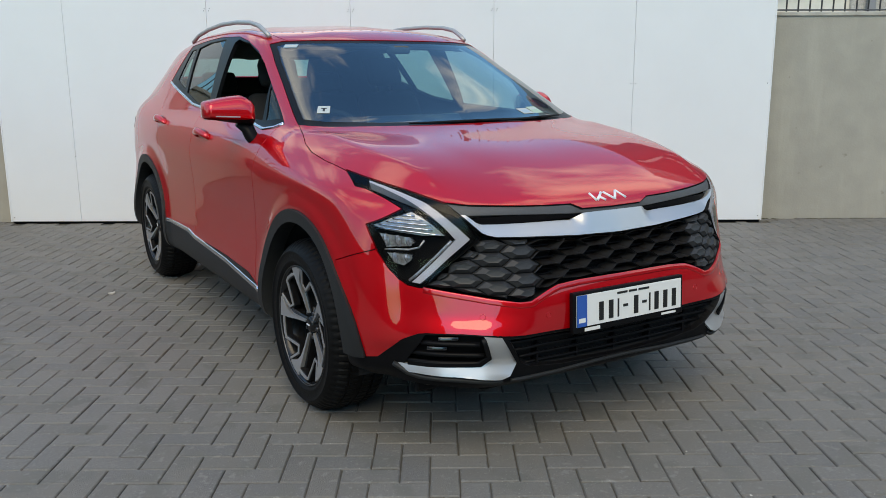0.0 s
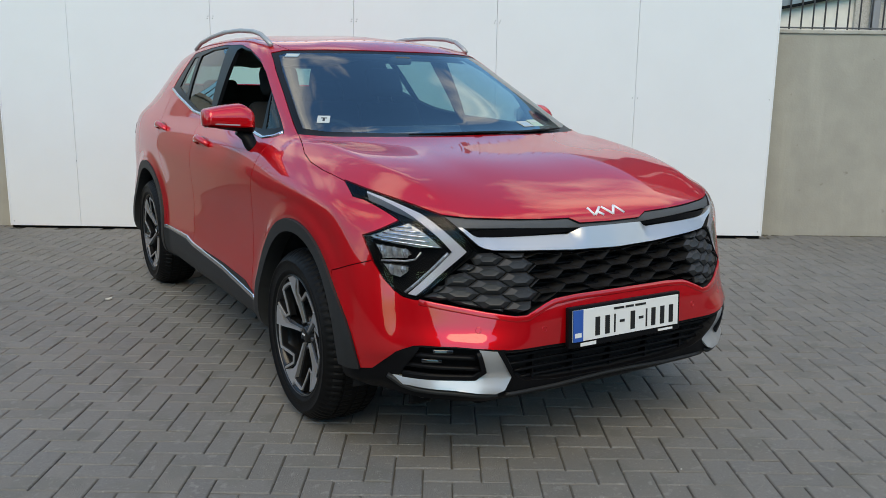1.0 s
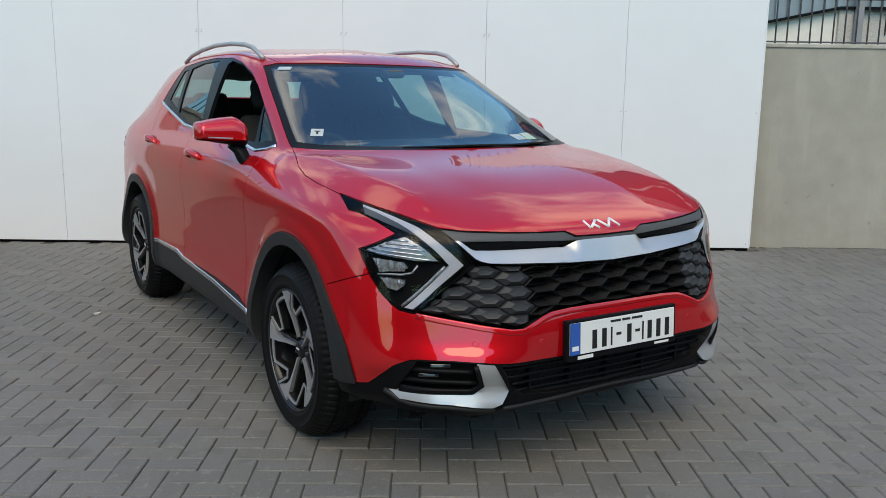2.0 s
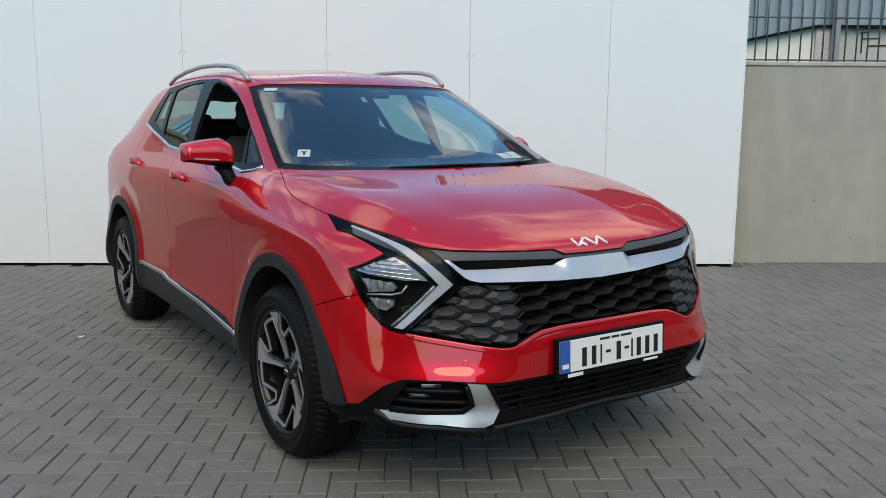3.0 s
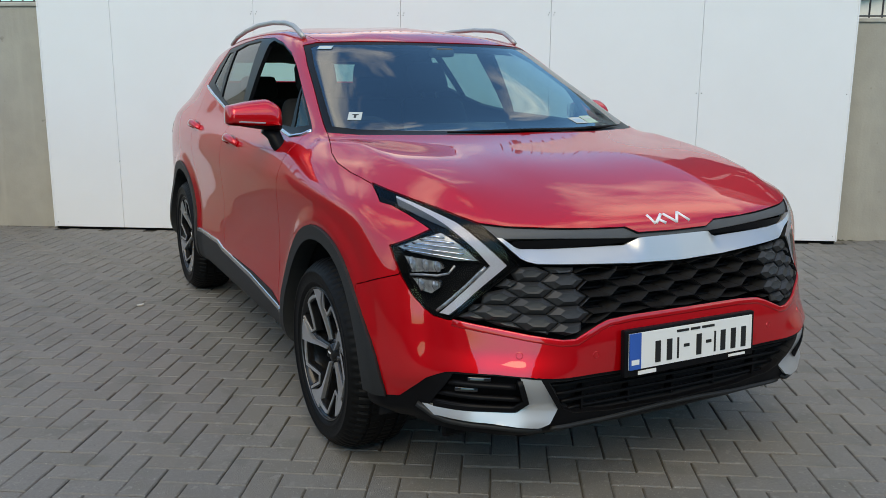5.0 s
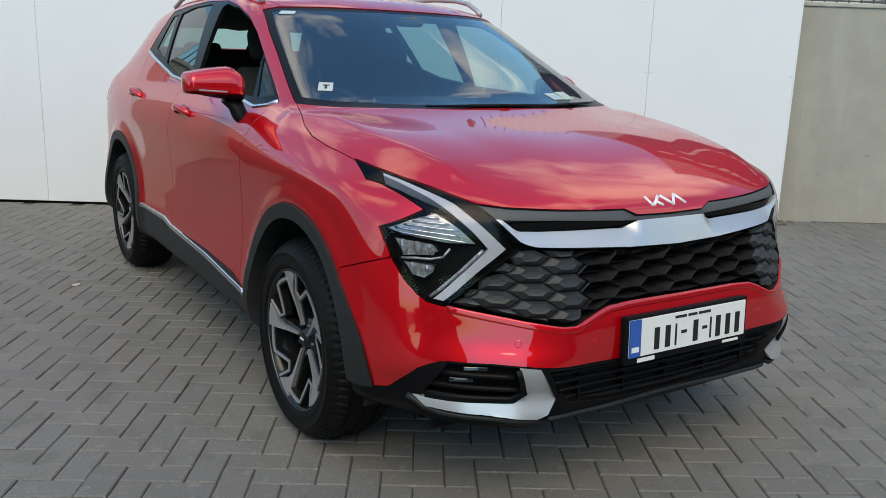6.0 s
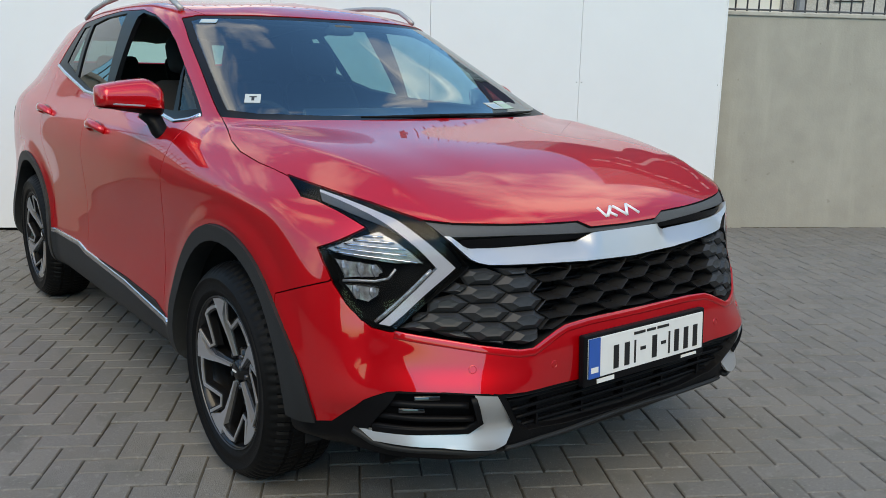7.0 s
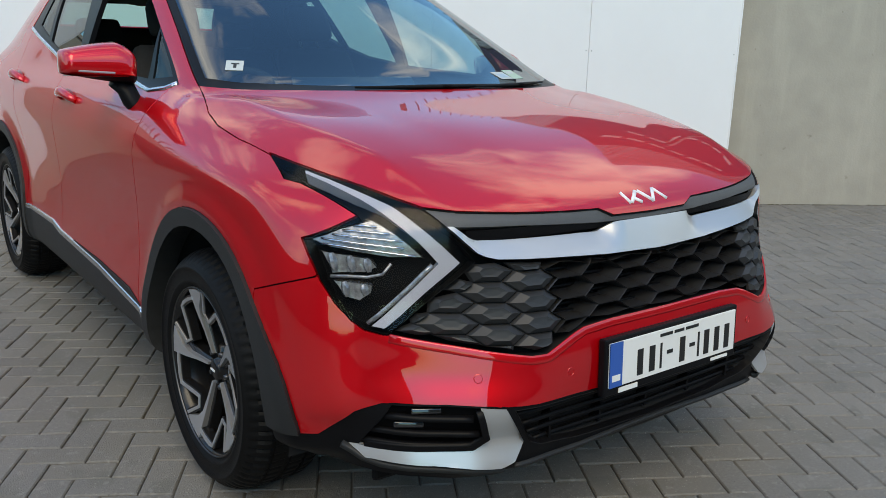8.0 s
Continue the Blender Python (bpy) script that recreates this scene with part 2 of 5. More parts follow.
def prism(bm, outline, y0, y1, axes="xz"):
    """A slab with the given outline in two axes, from y0 to y1 along the third."""
    third = ({"x", "y", "z"} - set(axes)).pop()
    def at(p, d):
        c = {axes[0]: p[0], axes[1]: p[1], third: d}
        return Vector((c["x"], c["y"], c["z"]))
    a = [bm.verts.new(at(p, y0)) for p in outline]
    b = [bm.verts.new(at(p, y1)) for p in outline]
    k = len(outline)
    fs = [bm.faces.new(a[::-1]), bm.faces.new(b)]
    for i in range(k):
        fs.append(bm.faces.new((a[i], a[(i + 1) % k], b[(i + 1) % k], b[i])))
    bmesh.ops.recalc_face_normals(bm, faces=fs)
    return a + b


def tube(bm, points, radius, sides=8, cap=True):
    """A round bar along a line of points; radius may be one number or one for each point."""
    pts = [Vector(p) for p in points]
    rings = []
    for i, p in enumerate(pts):
        d = (pts[min(i + 1, len(pts) - 1)] - pts[max(i - 1, 0)]).normalized()
        a = d.orthogonal().normalized() if i == 0 else (side - d * side.dot(d)).normalized()
        side = a
        b = d.cross(a)
        r = radius[i] if isinstance(radius, (list, tuple)) else radius
        rings.append([bm.verts.new(p + (a * math.cos(2 * math.pi * j / sides) + b * math.sin(2 * math.pi * j / sides)) * r) for j in range(sides)])
    for q, s in zip(rings, rings[1:]):
        for j in range(sides):
            bm.faces.new((q[j], q[(j + 1) % sides], s[(j + 1) % sides], s[j]))
    if cap:
        bm.faces.new(rings[0][::-1])
        bm.faces.new(rings[-1])


def turn(bm, profile, centre, steps=64, closed=False):
    """A surface of revolution round the x axis through centre, from (radius, x) pairs."""
    rings = []
    for r, x in profile:
        rings.append([bm.verts.new((centre[0] + x, centre[1] + r * math.cos(2 * math.pi * j / steps), centre[2] + r * math.sin(2 * math.pi * j / steps))) for j in range(steps)])
    pairs = list(zip(rings, rings[1:])) + ([(rings[-1], rings[0])] if closed else [])
    fs = []
    for q, s in pairs:
        for j in range(steps):
            fs.append(bm.faces.new((q[j], q[(j + 1) % steps], s[(j + 1) % steps], s[j])))
    return fs


def pchip(values, per_span):
    """Monotone cubic interpolation of rows of values at whole steps: per_span samples in each step."""
    y = np.asarray(values, float)
    n = len(y)
    d = np.diff(y, axis=0)
    m = np.zeros_like(y)
    a, b = d[:-1], d[1:]
    with np.errstate(divide="ignore", invalid="ignore"):
        m[1:-1] = np.where(a * b > 0, 2 * a * b / (a + b), 0)
    m[0], m[-1] = d[0], d[-1]
    q = np.linspace(0, n - 1, (n - 1) * per_span + 1)
    i = np.minimum(q.astype(int), n - 2)
    t = (q - i).reshape((-1,) + (1,) * (y.ndim - 1))
    h = lambda k: (2 * t**3 - 3 * t**2 + 1, t**3 - 2 * t**2 + t, -2 * t**3 + 3 * t**2, t**3 - t**2)[k]
    return h(0) * y[i] + h(1) * m[i] + h(2) * y[i + 1] + h(3) * m[i + 1]

# ---- the yard: its back wall runs along local x, away from the viewer is local y ----
YARD = pose(-1.587, 5.483, 0, 0, 0, -31.30)
YARD_INV = YARD.inverted()


def yard_thing(name, bm, mat, label="", category="", kind="", smooth=False):
    ob = link_mesh(name, bm, mat, smooth)
    ob.matrix_basis = YARD
    return tagged(ob, label, category, kind=kind)


bm = bmesh.new()
box(bm, -400, 400, -400, 400, -0.30, -0.009)
ground = tagged(link_mesh("ground", bm, JOINT, False), "dirty sand bed under the paving blocks", "ground", kind="structure")

bm = bmesh.new()
box(bm, 3.0, 16.0, 0.20, 0.45, -0.05, 1.835)
yard_thing("wall_north", bm, RENDER, "grey cement-rendered boundary wall, streaked and stained", "wall", "structure")
bm = bmesh.new()
box(bm, 3.0, 16.0, 0.185, 0.465, 1.835, 1.872, 0.008)
yard_thing("trim", bm, COPING, "pale weathered coping on the boundary wall", "coping", "structure")
bm = bmesh.new()
box(bm, -9.0, 2.998, 0.10, 0.45, -0.05, 1.955)
yard_thing("wall_north", bm, RENDER, "grey cement-rendered boundary wall, streaked and stained", "wall", "structure")
bm = bmesh.new()
box(bm, -9.0, 2.998, 0.085, 0.465, 1.955, 1.992, 0.008)
yard_thing("trim", bm, COPING, "pale weathered coping on the boundary wall", "coping", "structure")

DOWNPIPE = material("grey_plastic_pipe", (0.27, 0.26, 0.27), rough=0.5, vary=0.1, scale=6)

# steel railing on the wall
railing = thing("railing", YARD, "dark galvanised steel bar railing on the boundary wall", "railing")
for x0, x1, base in ((-9.0, 2.99, 1.992), (3.0, 16.0, 1.872)):
    for z in (base + 0.022, base + 0.405):
        bm = bmesh.new()
        box(bm, x0, x1, 0.285, 0.325, z - 0.006, z + 0.006, 0.002)
        bmesh.ops.transform(bm, matrix=YARD, verts=bm.verts)
        part("rail", bm, RAIL_STEEL, railing, smooth=False)
bm = bmesh.new()
tube(bm, [(0, 0, 0.0), (0, 0, 0.78)], 0.0075, 6)
bmesh.ops.transform(bm, matrix=YARD.to_3x3().to_4x4(), verts=bm.verts)
bar = None
for i in range(236):
    x = -8.95 + i * 0.1055
    p = YARD @ Vector((x, 0.305, 1.872 if x > 3 else 1.992))
    if bar is None:
        bar = link_mesh("bar", bm, RAIL_STEEL, True)
    else:
        bar = new("bar", bar.data)
    bar.parent = railing
    bar.matrix_parent_inverse = YARD_INV
    bar.matrix_basis = Matrix.Translation(p)
for x in (-3.2, -0.7, 1.8, 4.3, 10.6, 12.9):
    bm = bmesh.new()
    box(bm, x - 0.03, x + 0.03, 0.275, 0.335, 1.85 if x > 3 else 1.97, 2.70, 0.003)
    bmesh.ops.transform(bm, matrix=YARD, verts=bm.verts)
    part("post", bm, RAIL_STEEL, railing, smooth=False)

# white boarding in front of the wall
boarding = thing("white_boarding", YARD, "tall white painted board hoarding with joints and screws", "hoarding")
SEAMS = (0.0, 0.645, 1.905, 3.165, 4.42, 5.66, 6.878)
for a, b in zip(SEAMS, SEAMS[1:]):
    bm = bmesh.new()
    box(bm, a + 0.001, b - 0.001, 0.0, 0.04, 0.022, 2.46, 0.002)
    bmesh.ops.transform(bm, matrix=YARD, verts=bm.verts)
    part("panel", bm, WHITE_BOARD, boarding, smooth=False)
for x in (-0.004, 6.874):
    bm = bmesh.new()
    box(bm, x, x + 0.012, -0.006, 0.05, 0.02, 2.465, 0.002)
    bmesh.ops.transform(bm, matrix=YARD, verts=bm.verts)
    part("edge_trim", bm, WHITE_BOARD, boarding, smooth=False)
bm = bmesh.new()
box(bm, 0, 6.878, 0.03, 0.14, -0.012, 2.42)
bmesh.ops.transform(bm, matrix=YARD, verts=bm.verts)
part("frame", bm, BLACK_PLASTIC, boarding, "dark frame behind the boards", smooth=False)

SCREW = material("screw_head", (0.18, 0.18, 0.18), rough=0.5, metal=0.5)
for x, z in ((1.905, 1.885), (3.165, 1.875), (4.42, 1.878), (5.66, 1.25), (0.645, 0.62), (0.03, 0.06), (6.85, 0.06), (6.85, 1.25)):
    for dx in (-0.022, 0.022) if 1 < x < 6 else (0,):
        for dz in (0, 0.018) if z > 1.5 else (0,):
            bm = bmesh.new()
            bmesh.ops.create_cone(bm, cap_ends=True, segments=8, radius1=0.0045, radius2=0.0035, depth=0.004, matrix=YARD @ pose(x + dx + dz * 0.4, -0.001, z + dz, 90))
            part("screw", bm, SCREW, boarding)

# neighbouring building over the wall: cream plinth, ribbed blue-grey cladding above a raking flashing
house = thing("neighbour_building", YARD, "cream rendered building with blue-grey ribbed metal cladding", "building")


def house_part(name, outline, y0, y1, mat, label=""):
    b = bmesh.new()
    prism(b, outline, y0, y1, "xz")
    bmesh.ops.transform(b, matrix=YARD, verts=b.verts)
    return part(name, b, mat, house, label, smooth=False)


house_part("wall", [(5.5, 0), (9.40, 0), (9.40, 2.575), (9.373, 2.572), (5.5, 1.78)], 4.0, 4.3, CREAM, "cream rendered wall")
house_part("pier", [(9.37, 0), (9.56, 0), (9.56, 2.575), (9.37, 2.575)], 3.95, 4.25, PEBBLE, "grey pebbledash pier")
house_part("wall", [(9.56, 0), (20, 0), (20, 2.58), (9.56, 2.58)], 4.0, 4.3, PEBBLE, "patched pebbledash wall")
house_part("flashing", [(5.5, 1.78), (9.373, 2.572), (20, 2.585), (20, 2.62), (9.36, 2.607), (5.5, 1.815)], 3.9, 4.3, BLACK_PLASTIC, "dark flashing")
house_part("cladding", [(5.5, 1.815), (9.36, 2.607), (20, 2.62), (20, 7.6), (9.9, 7.6), (5.5, 3.3)], 4.02, 4.3, CLADDING, "blue-grey ribbed metal cladding")
for i in range(60):
    x = 5.55 + i * 0.165 + (i // 24) * 0.12
    zb = 1.82 + (min(x, 9.36) - 5.5) * 0.2052
    zt = 3.25 + (min(x, 9.8) - 5.5) * 0.977
    house_part("cladding_rib", [(x, zb), (x + 0.055, zb), (x + 0.055, zt), (x, zt)], 3.965, 4.02, CLADDING)
house_part("downpipe", [(9.56, 1.0), (9.645, 1.0), (9.645, 5.0), (9.56, 5.0)], 3.84, 3.92, DOWNPIPE, "grey downpipe")
for x, z, w, h in ((10.02, 2.24, .014, .28), (10.04, 2.43, .24, .020), (10.12, 2.335, .42, .022), (10.42, 2.40, .012, .12), (9.99, 2.51, .12, .015)):
    house_part("crack", [(x, z), (x + w, z + .01), (x + w, z + h), (x, z + h - .008)], 3.985, 3.997, DARK_VOID, "open crack in the render")

SIGN_BLUE = material("dark_sign_board", (0.030, 0.020, 0.055), rough=0.4, vary=0.1, scale=3)
SIGN_PALE = material("pale_sign_paint", (0.50, 0.50, 0.50), rough=0.5)
house_part("sign_board", [(7.0, 3.5), (13.0, 3.5), (13.0, 6.3), (8.6, 6.3), (7.0, 4.7)], 3.90, 3.96, SIGN_BLUE, "dark sign board with pale bars")
for row, z in enumerate((5.55, 4.75)):
    for k in range(7 - row):
        x = 8.3 + .55 * k + .2 * row
        house_part("pale_bar", [(x, z), (x + .40, z), (x + .40, z + .16), (x, z + .16)], 3.88, 3.898, SIGN_PALE)

# unseen walls behind and beside the camera, added to close the yard
# near west wall darkens the flank's reflections, low south pieces brighten the bumper's
for k, (x0, x1, y0, y1, h) in enumerate(((-1.9, -1.6, -14, 0.084, 1.5), (16.0, 16.3, -14, 0.4, 2.6), (-9.3, 1.0, -14.3, -14.0, 5.0), (1.0, 2.4, -14.3, -14.0, 0.75), (2.4, 4.3, -14.3, -14.0, 0.5), (4.3, 6.0, -14.3, -14.0, 0.85), (6.0, 16.3, -14.3, -14.0, 5.0))):
    bm = bmesh.new()
    box(bm, x0, x1, y0, y1, -0.05, h)
    yard_thing(("wall_west", "wall_east", "wall_south", "wall_south", "wall_south", "wall_south", "wall_south")[k], bm, ADDED_WALL, "unseen plain wall, added to close the yard and shape reflections", "wall", "structure")

# ---- the car: nose towards -y, axle of the front wheels at y = 0, mirrored about x = 0 ----
WHEELBASE, TYRE_R, HALF_TRACK = 2.68, 0.353, 0.795
car = thing("car", pose(0, 1.36, 0), "glossy red compact SUV with dark cladding, parked on block paving", "car")
SIDE_Y = (0.0, 0.45, 1.0, 1.6, 2.2, 2.68, 3.15)


def line_of(front, side_x, side_z, rear, side_y=SIDE_Y):
    """One lengthwise design line, from the middle of the nose round the flank to the middle of the tail."""
    sx = side_x if isinstance(side_x, tuple) else (side_x,) * 7
    sz = side_z if isinstance(side_z, tuple) else (side_z,) * 7
    return list(front) + list(zip(sx, side_y, sz)) + list(rear)


LINES = [
    line_of([(0, -.78, .268), (.3, -.775, .268), (.55, -.745, .276), (.70, -.68, .288), (.80, -.56, .292), (.84, -.40, .285)],
            (.84, .84, .84, .84, .84, .84, .82), .27, [(.7, 3.42, .32), (.45, 3.5, .34), (0, 3.52, .34)]),
    line_of([(0, -.825, .292), (.3, -.82, .296), (.55, -.79, .308), (.712, -.715, .326), (.835, -.59, .34), (.895, -.41, .33)],
            .905, .32, [(.78, 3.42, .36), (.5, 3.54, .38), (0, 3.57, .38)]),
    line_of([(0, -.845, .37), (.3, -.84, .37), (.55, -.815, .385), (.723, -.73, .40), (.850, -.59, .41), (.908, -.41, .40)],
            .918, .40, [(.82, 3.42, .48), (.5, 3.57, .48), (0, 3.60, .48)]),
    line_of([(0, -.880, .47), (.3, -.874, .475), (.55, -.858, .488), (.728, -.762, .488), (.857, -.60, .46), (.912, -.41, .46)],
            .915, .48, [(.85, 3.40, .55), (.51, 3.58, .55), (0, 3.61, .55)]),
    line_of([(0, -.885, .555), (.3, -.873, .555), (.55, -.842, .565), (.733, -.738, .575), (.860, -.58, .57), (.914, -.39, .56)],
            .905, .58, [(.86, 3.38, .62), (.52, 3.58, .62), (0, 3.61, .62)]),
    line_of([(0, -.87, .635), (.3, -.857, .635), (.55, -.822, .625), (.733, -.724, .64), (.860, -.56, .67), (.912, -.37, .67)],
            (.902, .902, .902, .902, .902, .903, .892), .70, [(.852, 3.35, .78), (.53, 3.58, .78), (0, 3.61, .78)]),
    line_of([(0, -.815, .79), (.3, -.80, .79), (.55, -.752, .795), (.725, -.65, .80), (.850, -.51, .82), (.903, -.33, .82)],
            (.912, .912, .912, .912, .912, .912, .897), .84, [(.850, 3.32, .93), (.53, 3.56, .93), (0, 3.60, .93)]),
    line_of([(0, -.775, .885), (.3, -.765, .89), (.55, -.715, .90), (.70, -.60, .925), (.83, -.42, .93), (.893, -.26, .93)],
            (.918, .918, .918, .918, .918, .916, .896), .935, [(.845, 3.28, 1.02), (.52, 3.53, 1.02), (0, 3.58, 1.02)]),
    line_of([(0, -.735, .925), (.3, -.72, .93), (.55, -.64, .945), (.68, -.50, .968), (.79, -.30, .988), (.835, -.12, 1.0)],
            (.86, .885, .89, .89, .89, .888, .862), (1.01, 1.035, 1.05, 1.06, 1.075, 1.08, 1.10),
            [(.80, 3.30, 1.12), (.50, 3.48, 1.12), (0, 3.53, 1.12)], (.06, .48, 1.0, 1.6, 2.2, 2.68, 3.15)),
    line_of([(0, -.42, 1.05), (.27, -.40, 1.055), (.5, -.33, 1.055), (.64, -.20, 1.055), (.74, -.04, 1.06), (.79, .10, 1.065)],
            (.815, .845, .855, .86, .86, .828, .760), (1.075, 1.09, 1.10, 1.12, 1.15, 1.19, 1.22),
            [(.66, 3.31, 1.20), (.45, 3.46, 1.20), (0, 3.50, 1.20)], (.22, .55, 1.0, 1.6, 2.2, 2.68, 3.12)),
    line_of([(0, .04, 1.135), (.22, .05, 1.135), (.42, .095, 1.133), (.57, .155, 1.13), (.68, .21, 1.13), (.755, .28, 1.13)],
            (.785, .81, .825, .832, .828, .785, .705), (1.135, 1.132, 1.137, 1.165, 1.225, 1.30, 1.33),
            [(.615, 3.27, 1.32), (.40, 3.42, 1.30), (0, 3.46, 1.30)], (.40, .62, 1.0, 1.6, 2.15, 2.62, 3.0)),
    line_of([(0, .42, 1.335), (.21, .43, 1.335), (.40, .465, 1.333), (.535, .52, 1.33), (.63, .58, 1.33), (.69, .65, 1.335)],
            (.725, .75, .765, .77, .762, .715, .645), (1.34, 1.34, 1.345, 1.36, 1.39, 1.425, 1.43),
            [(.565, 3.18, 1.41), (.37, 3.33, 1.41), (0, 3.37, 1.41)], (.74, .88, 1.1, 1.6, 2.1, 2.58, 2.95)),
    line_of([(0, .79, 1.52), (.2, .80, 1.52), (.38, .835, 1.518), (.495, .88, 1.516), (.575, .935, 1.515), (.617, .99, 1.52)],
            (.65, .665, .672, .675, .665, .64, .60), (1.53, 1.54, 1.552, 1.56, 1.555, 1.53, 1.505),
            [(.52, 3.08, 1.50), (.33, 3.20, 1.50), (0, 3.24, 1.50)], (1.08, 1.18, 1.32, 1.65, 2.1, 2.5, 2.85)),
    line_of([(0, .98, 1.568), (.17, .985, 1.567), (.32, 1.01, 1.565), (.43, 1.05, 1.56), (.50, 1.10, 1.56), (.54, 1.15, 1.562)],
            (.56, .57, .575, .575, .57, .55, .51), (1.57, 1.58, 1.59, 1.595, 1.59, 1.57, 1.545),
            [(.44, 2.90, 1.53), (.28, 3.0, 1.53), (0, 3.04, 1.53)], (1.24, 1.34, 1.46, 1.7, 2.05, 2.4, 2.7)),
    line_of([(0, 1.15, 1.595), (0, 1.17, 1.597), (0, 1.22, 1.60), (0, 1.28, 1.605), (0, 1.33, 1.608), (0, 1.38, 1.612)],
            0.0, (1.615, 1.618, 1.62, 1.62, 1.615, 1.61, 1.595),
            [(0, 2.55, 1.58), (0, 2.72, 1.57), (0, 2.85, 1.56)], (1.45, 1.52, 1.60, 1.75, 1.95, 2.15, 2.35)),
]
SPAN_U, SPAN_V = 14, 8
net = pchip(np.array(LINES), SPAN_V)
net = np.swapaxes(pchip(np.swapaxes(net, 0, 1), SPAN_U), 0, 1)
for _ in range(6):
    inner = net.copy()
    inner[1:-1] = 0.5 * net[1:-1] + 0.25 * (net[:-2] + net[2:])
    net = inner.copy()
    net[:, 1:-1] = 0.5 * inner[:, 1:-1] + 0.25 * (inner[:, :-2] + inner[:, 2:])
    net[:, 0, 0] = net[:, -1, 0] = 0
    net[-1, :, 0] = 0

# raised centre of the bonnet, and lips over the wheel arches
def ease(a, b, t):
    k = np.clip((t - a) / (b - a), 0, 1)
    return k * k * (3 - 2 * k)


def corner_rake(x, z):
    """How far the corners of the nose are swept back."""
    return .050 * ease(.40, .68, x) * (1 - ease(.80, .895, x)) * ease(.20, .34, z) * (1 - ease(.66, .88, z))


back = corner_rake(net[..., 0], net[..., 2]) * (net[..., 1] < -.25)
net[..., 0] -= .5 * back
net[..., 1] += .87 * back
bx, by, bz = net[..., 0], net[..., 1], net[..., 2]
on_bonnet = (by < .34) & (bz > .9)
bx0 = bx.copy()
crease = np.interp(by, (-.70, -.60, -.42, -.10, .30), (.575, .605, .645, .712, .742))
off = bx0 - crease
tent = np.where(off < 0, np.clip(1 + off / .26, 0, 1) ** 1.6, np.clip(1 - off / .115, 0, 1))
net[..., 2] += on_bonnet * .025 * tent * ease(-.70, -.45, by) * (1 - ease(.02, .26, by - .35 * bx0)) * (1 - ease(1.085, 1.125, bz))
for axle in (0.0, WHEELBASE):
    away = np.hypot(by - axle, bz - .365)
    net[..., 0] += (bx0 > .8) * .013 * (1 - ease(.475, .545, away))


def shell():
    """The right-hand half of the body's outer skin (x below 0), as one fine mesh."""
    b = bmesh.new()
    rows, cols, _ = net.shape
    v = [[b.verts.new((-net[r, c, 0], net[r, c, 1], net[r, c, 2])) for c in range(cols)] for r in range(rows)]
    for r in range(rows - 1):
        for c in range(cols - 1):
            b.faces.new((v[r][c], v[r][c + 1], v[r + 1][c + 1], v[r + 1][c]))
    bmesh.ops.remove_doubles(b, verts=b.verts, dist=0.0004)
    bmesh.ops.recalc_face_normals(b, faces=b.faces)
    return b


# ---- parting the skin into panels, lamps, glass and trim ----
from mathutils.bvhtree import BVHTree


def inside(poly, p):
    hit, k = False, len(poly)
    for i in range(k):
        (x0, y0), (x1, y1) = poly[i], poly[(i + 1) % k]
        if (y0 > p[1]) != (y1 > p[1]) and p[0] < (x1 - x0) * (p[1] - y0) / (y1 - y0) + x0:
            hit = not hit
    return hit


FLAT = {"xz": (lambda c: (-c.x, c.z), lambda a, b: (-a, 0, b)), "yz": (lambda c: (c.y, c.z), lambda a, b: (0, a, b)), "xy": (lambda c: (-c.x, c.y), lambda a, b: (-a, b, 0))}
skin = shell()
skin.normal_update()
REGION = skin.faces.layers.int.new("region")
NAMES = ["paint"]
solid_bvh = BVHTree.FromBMesh(skin)


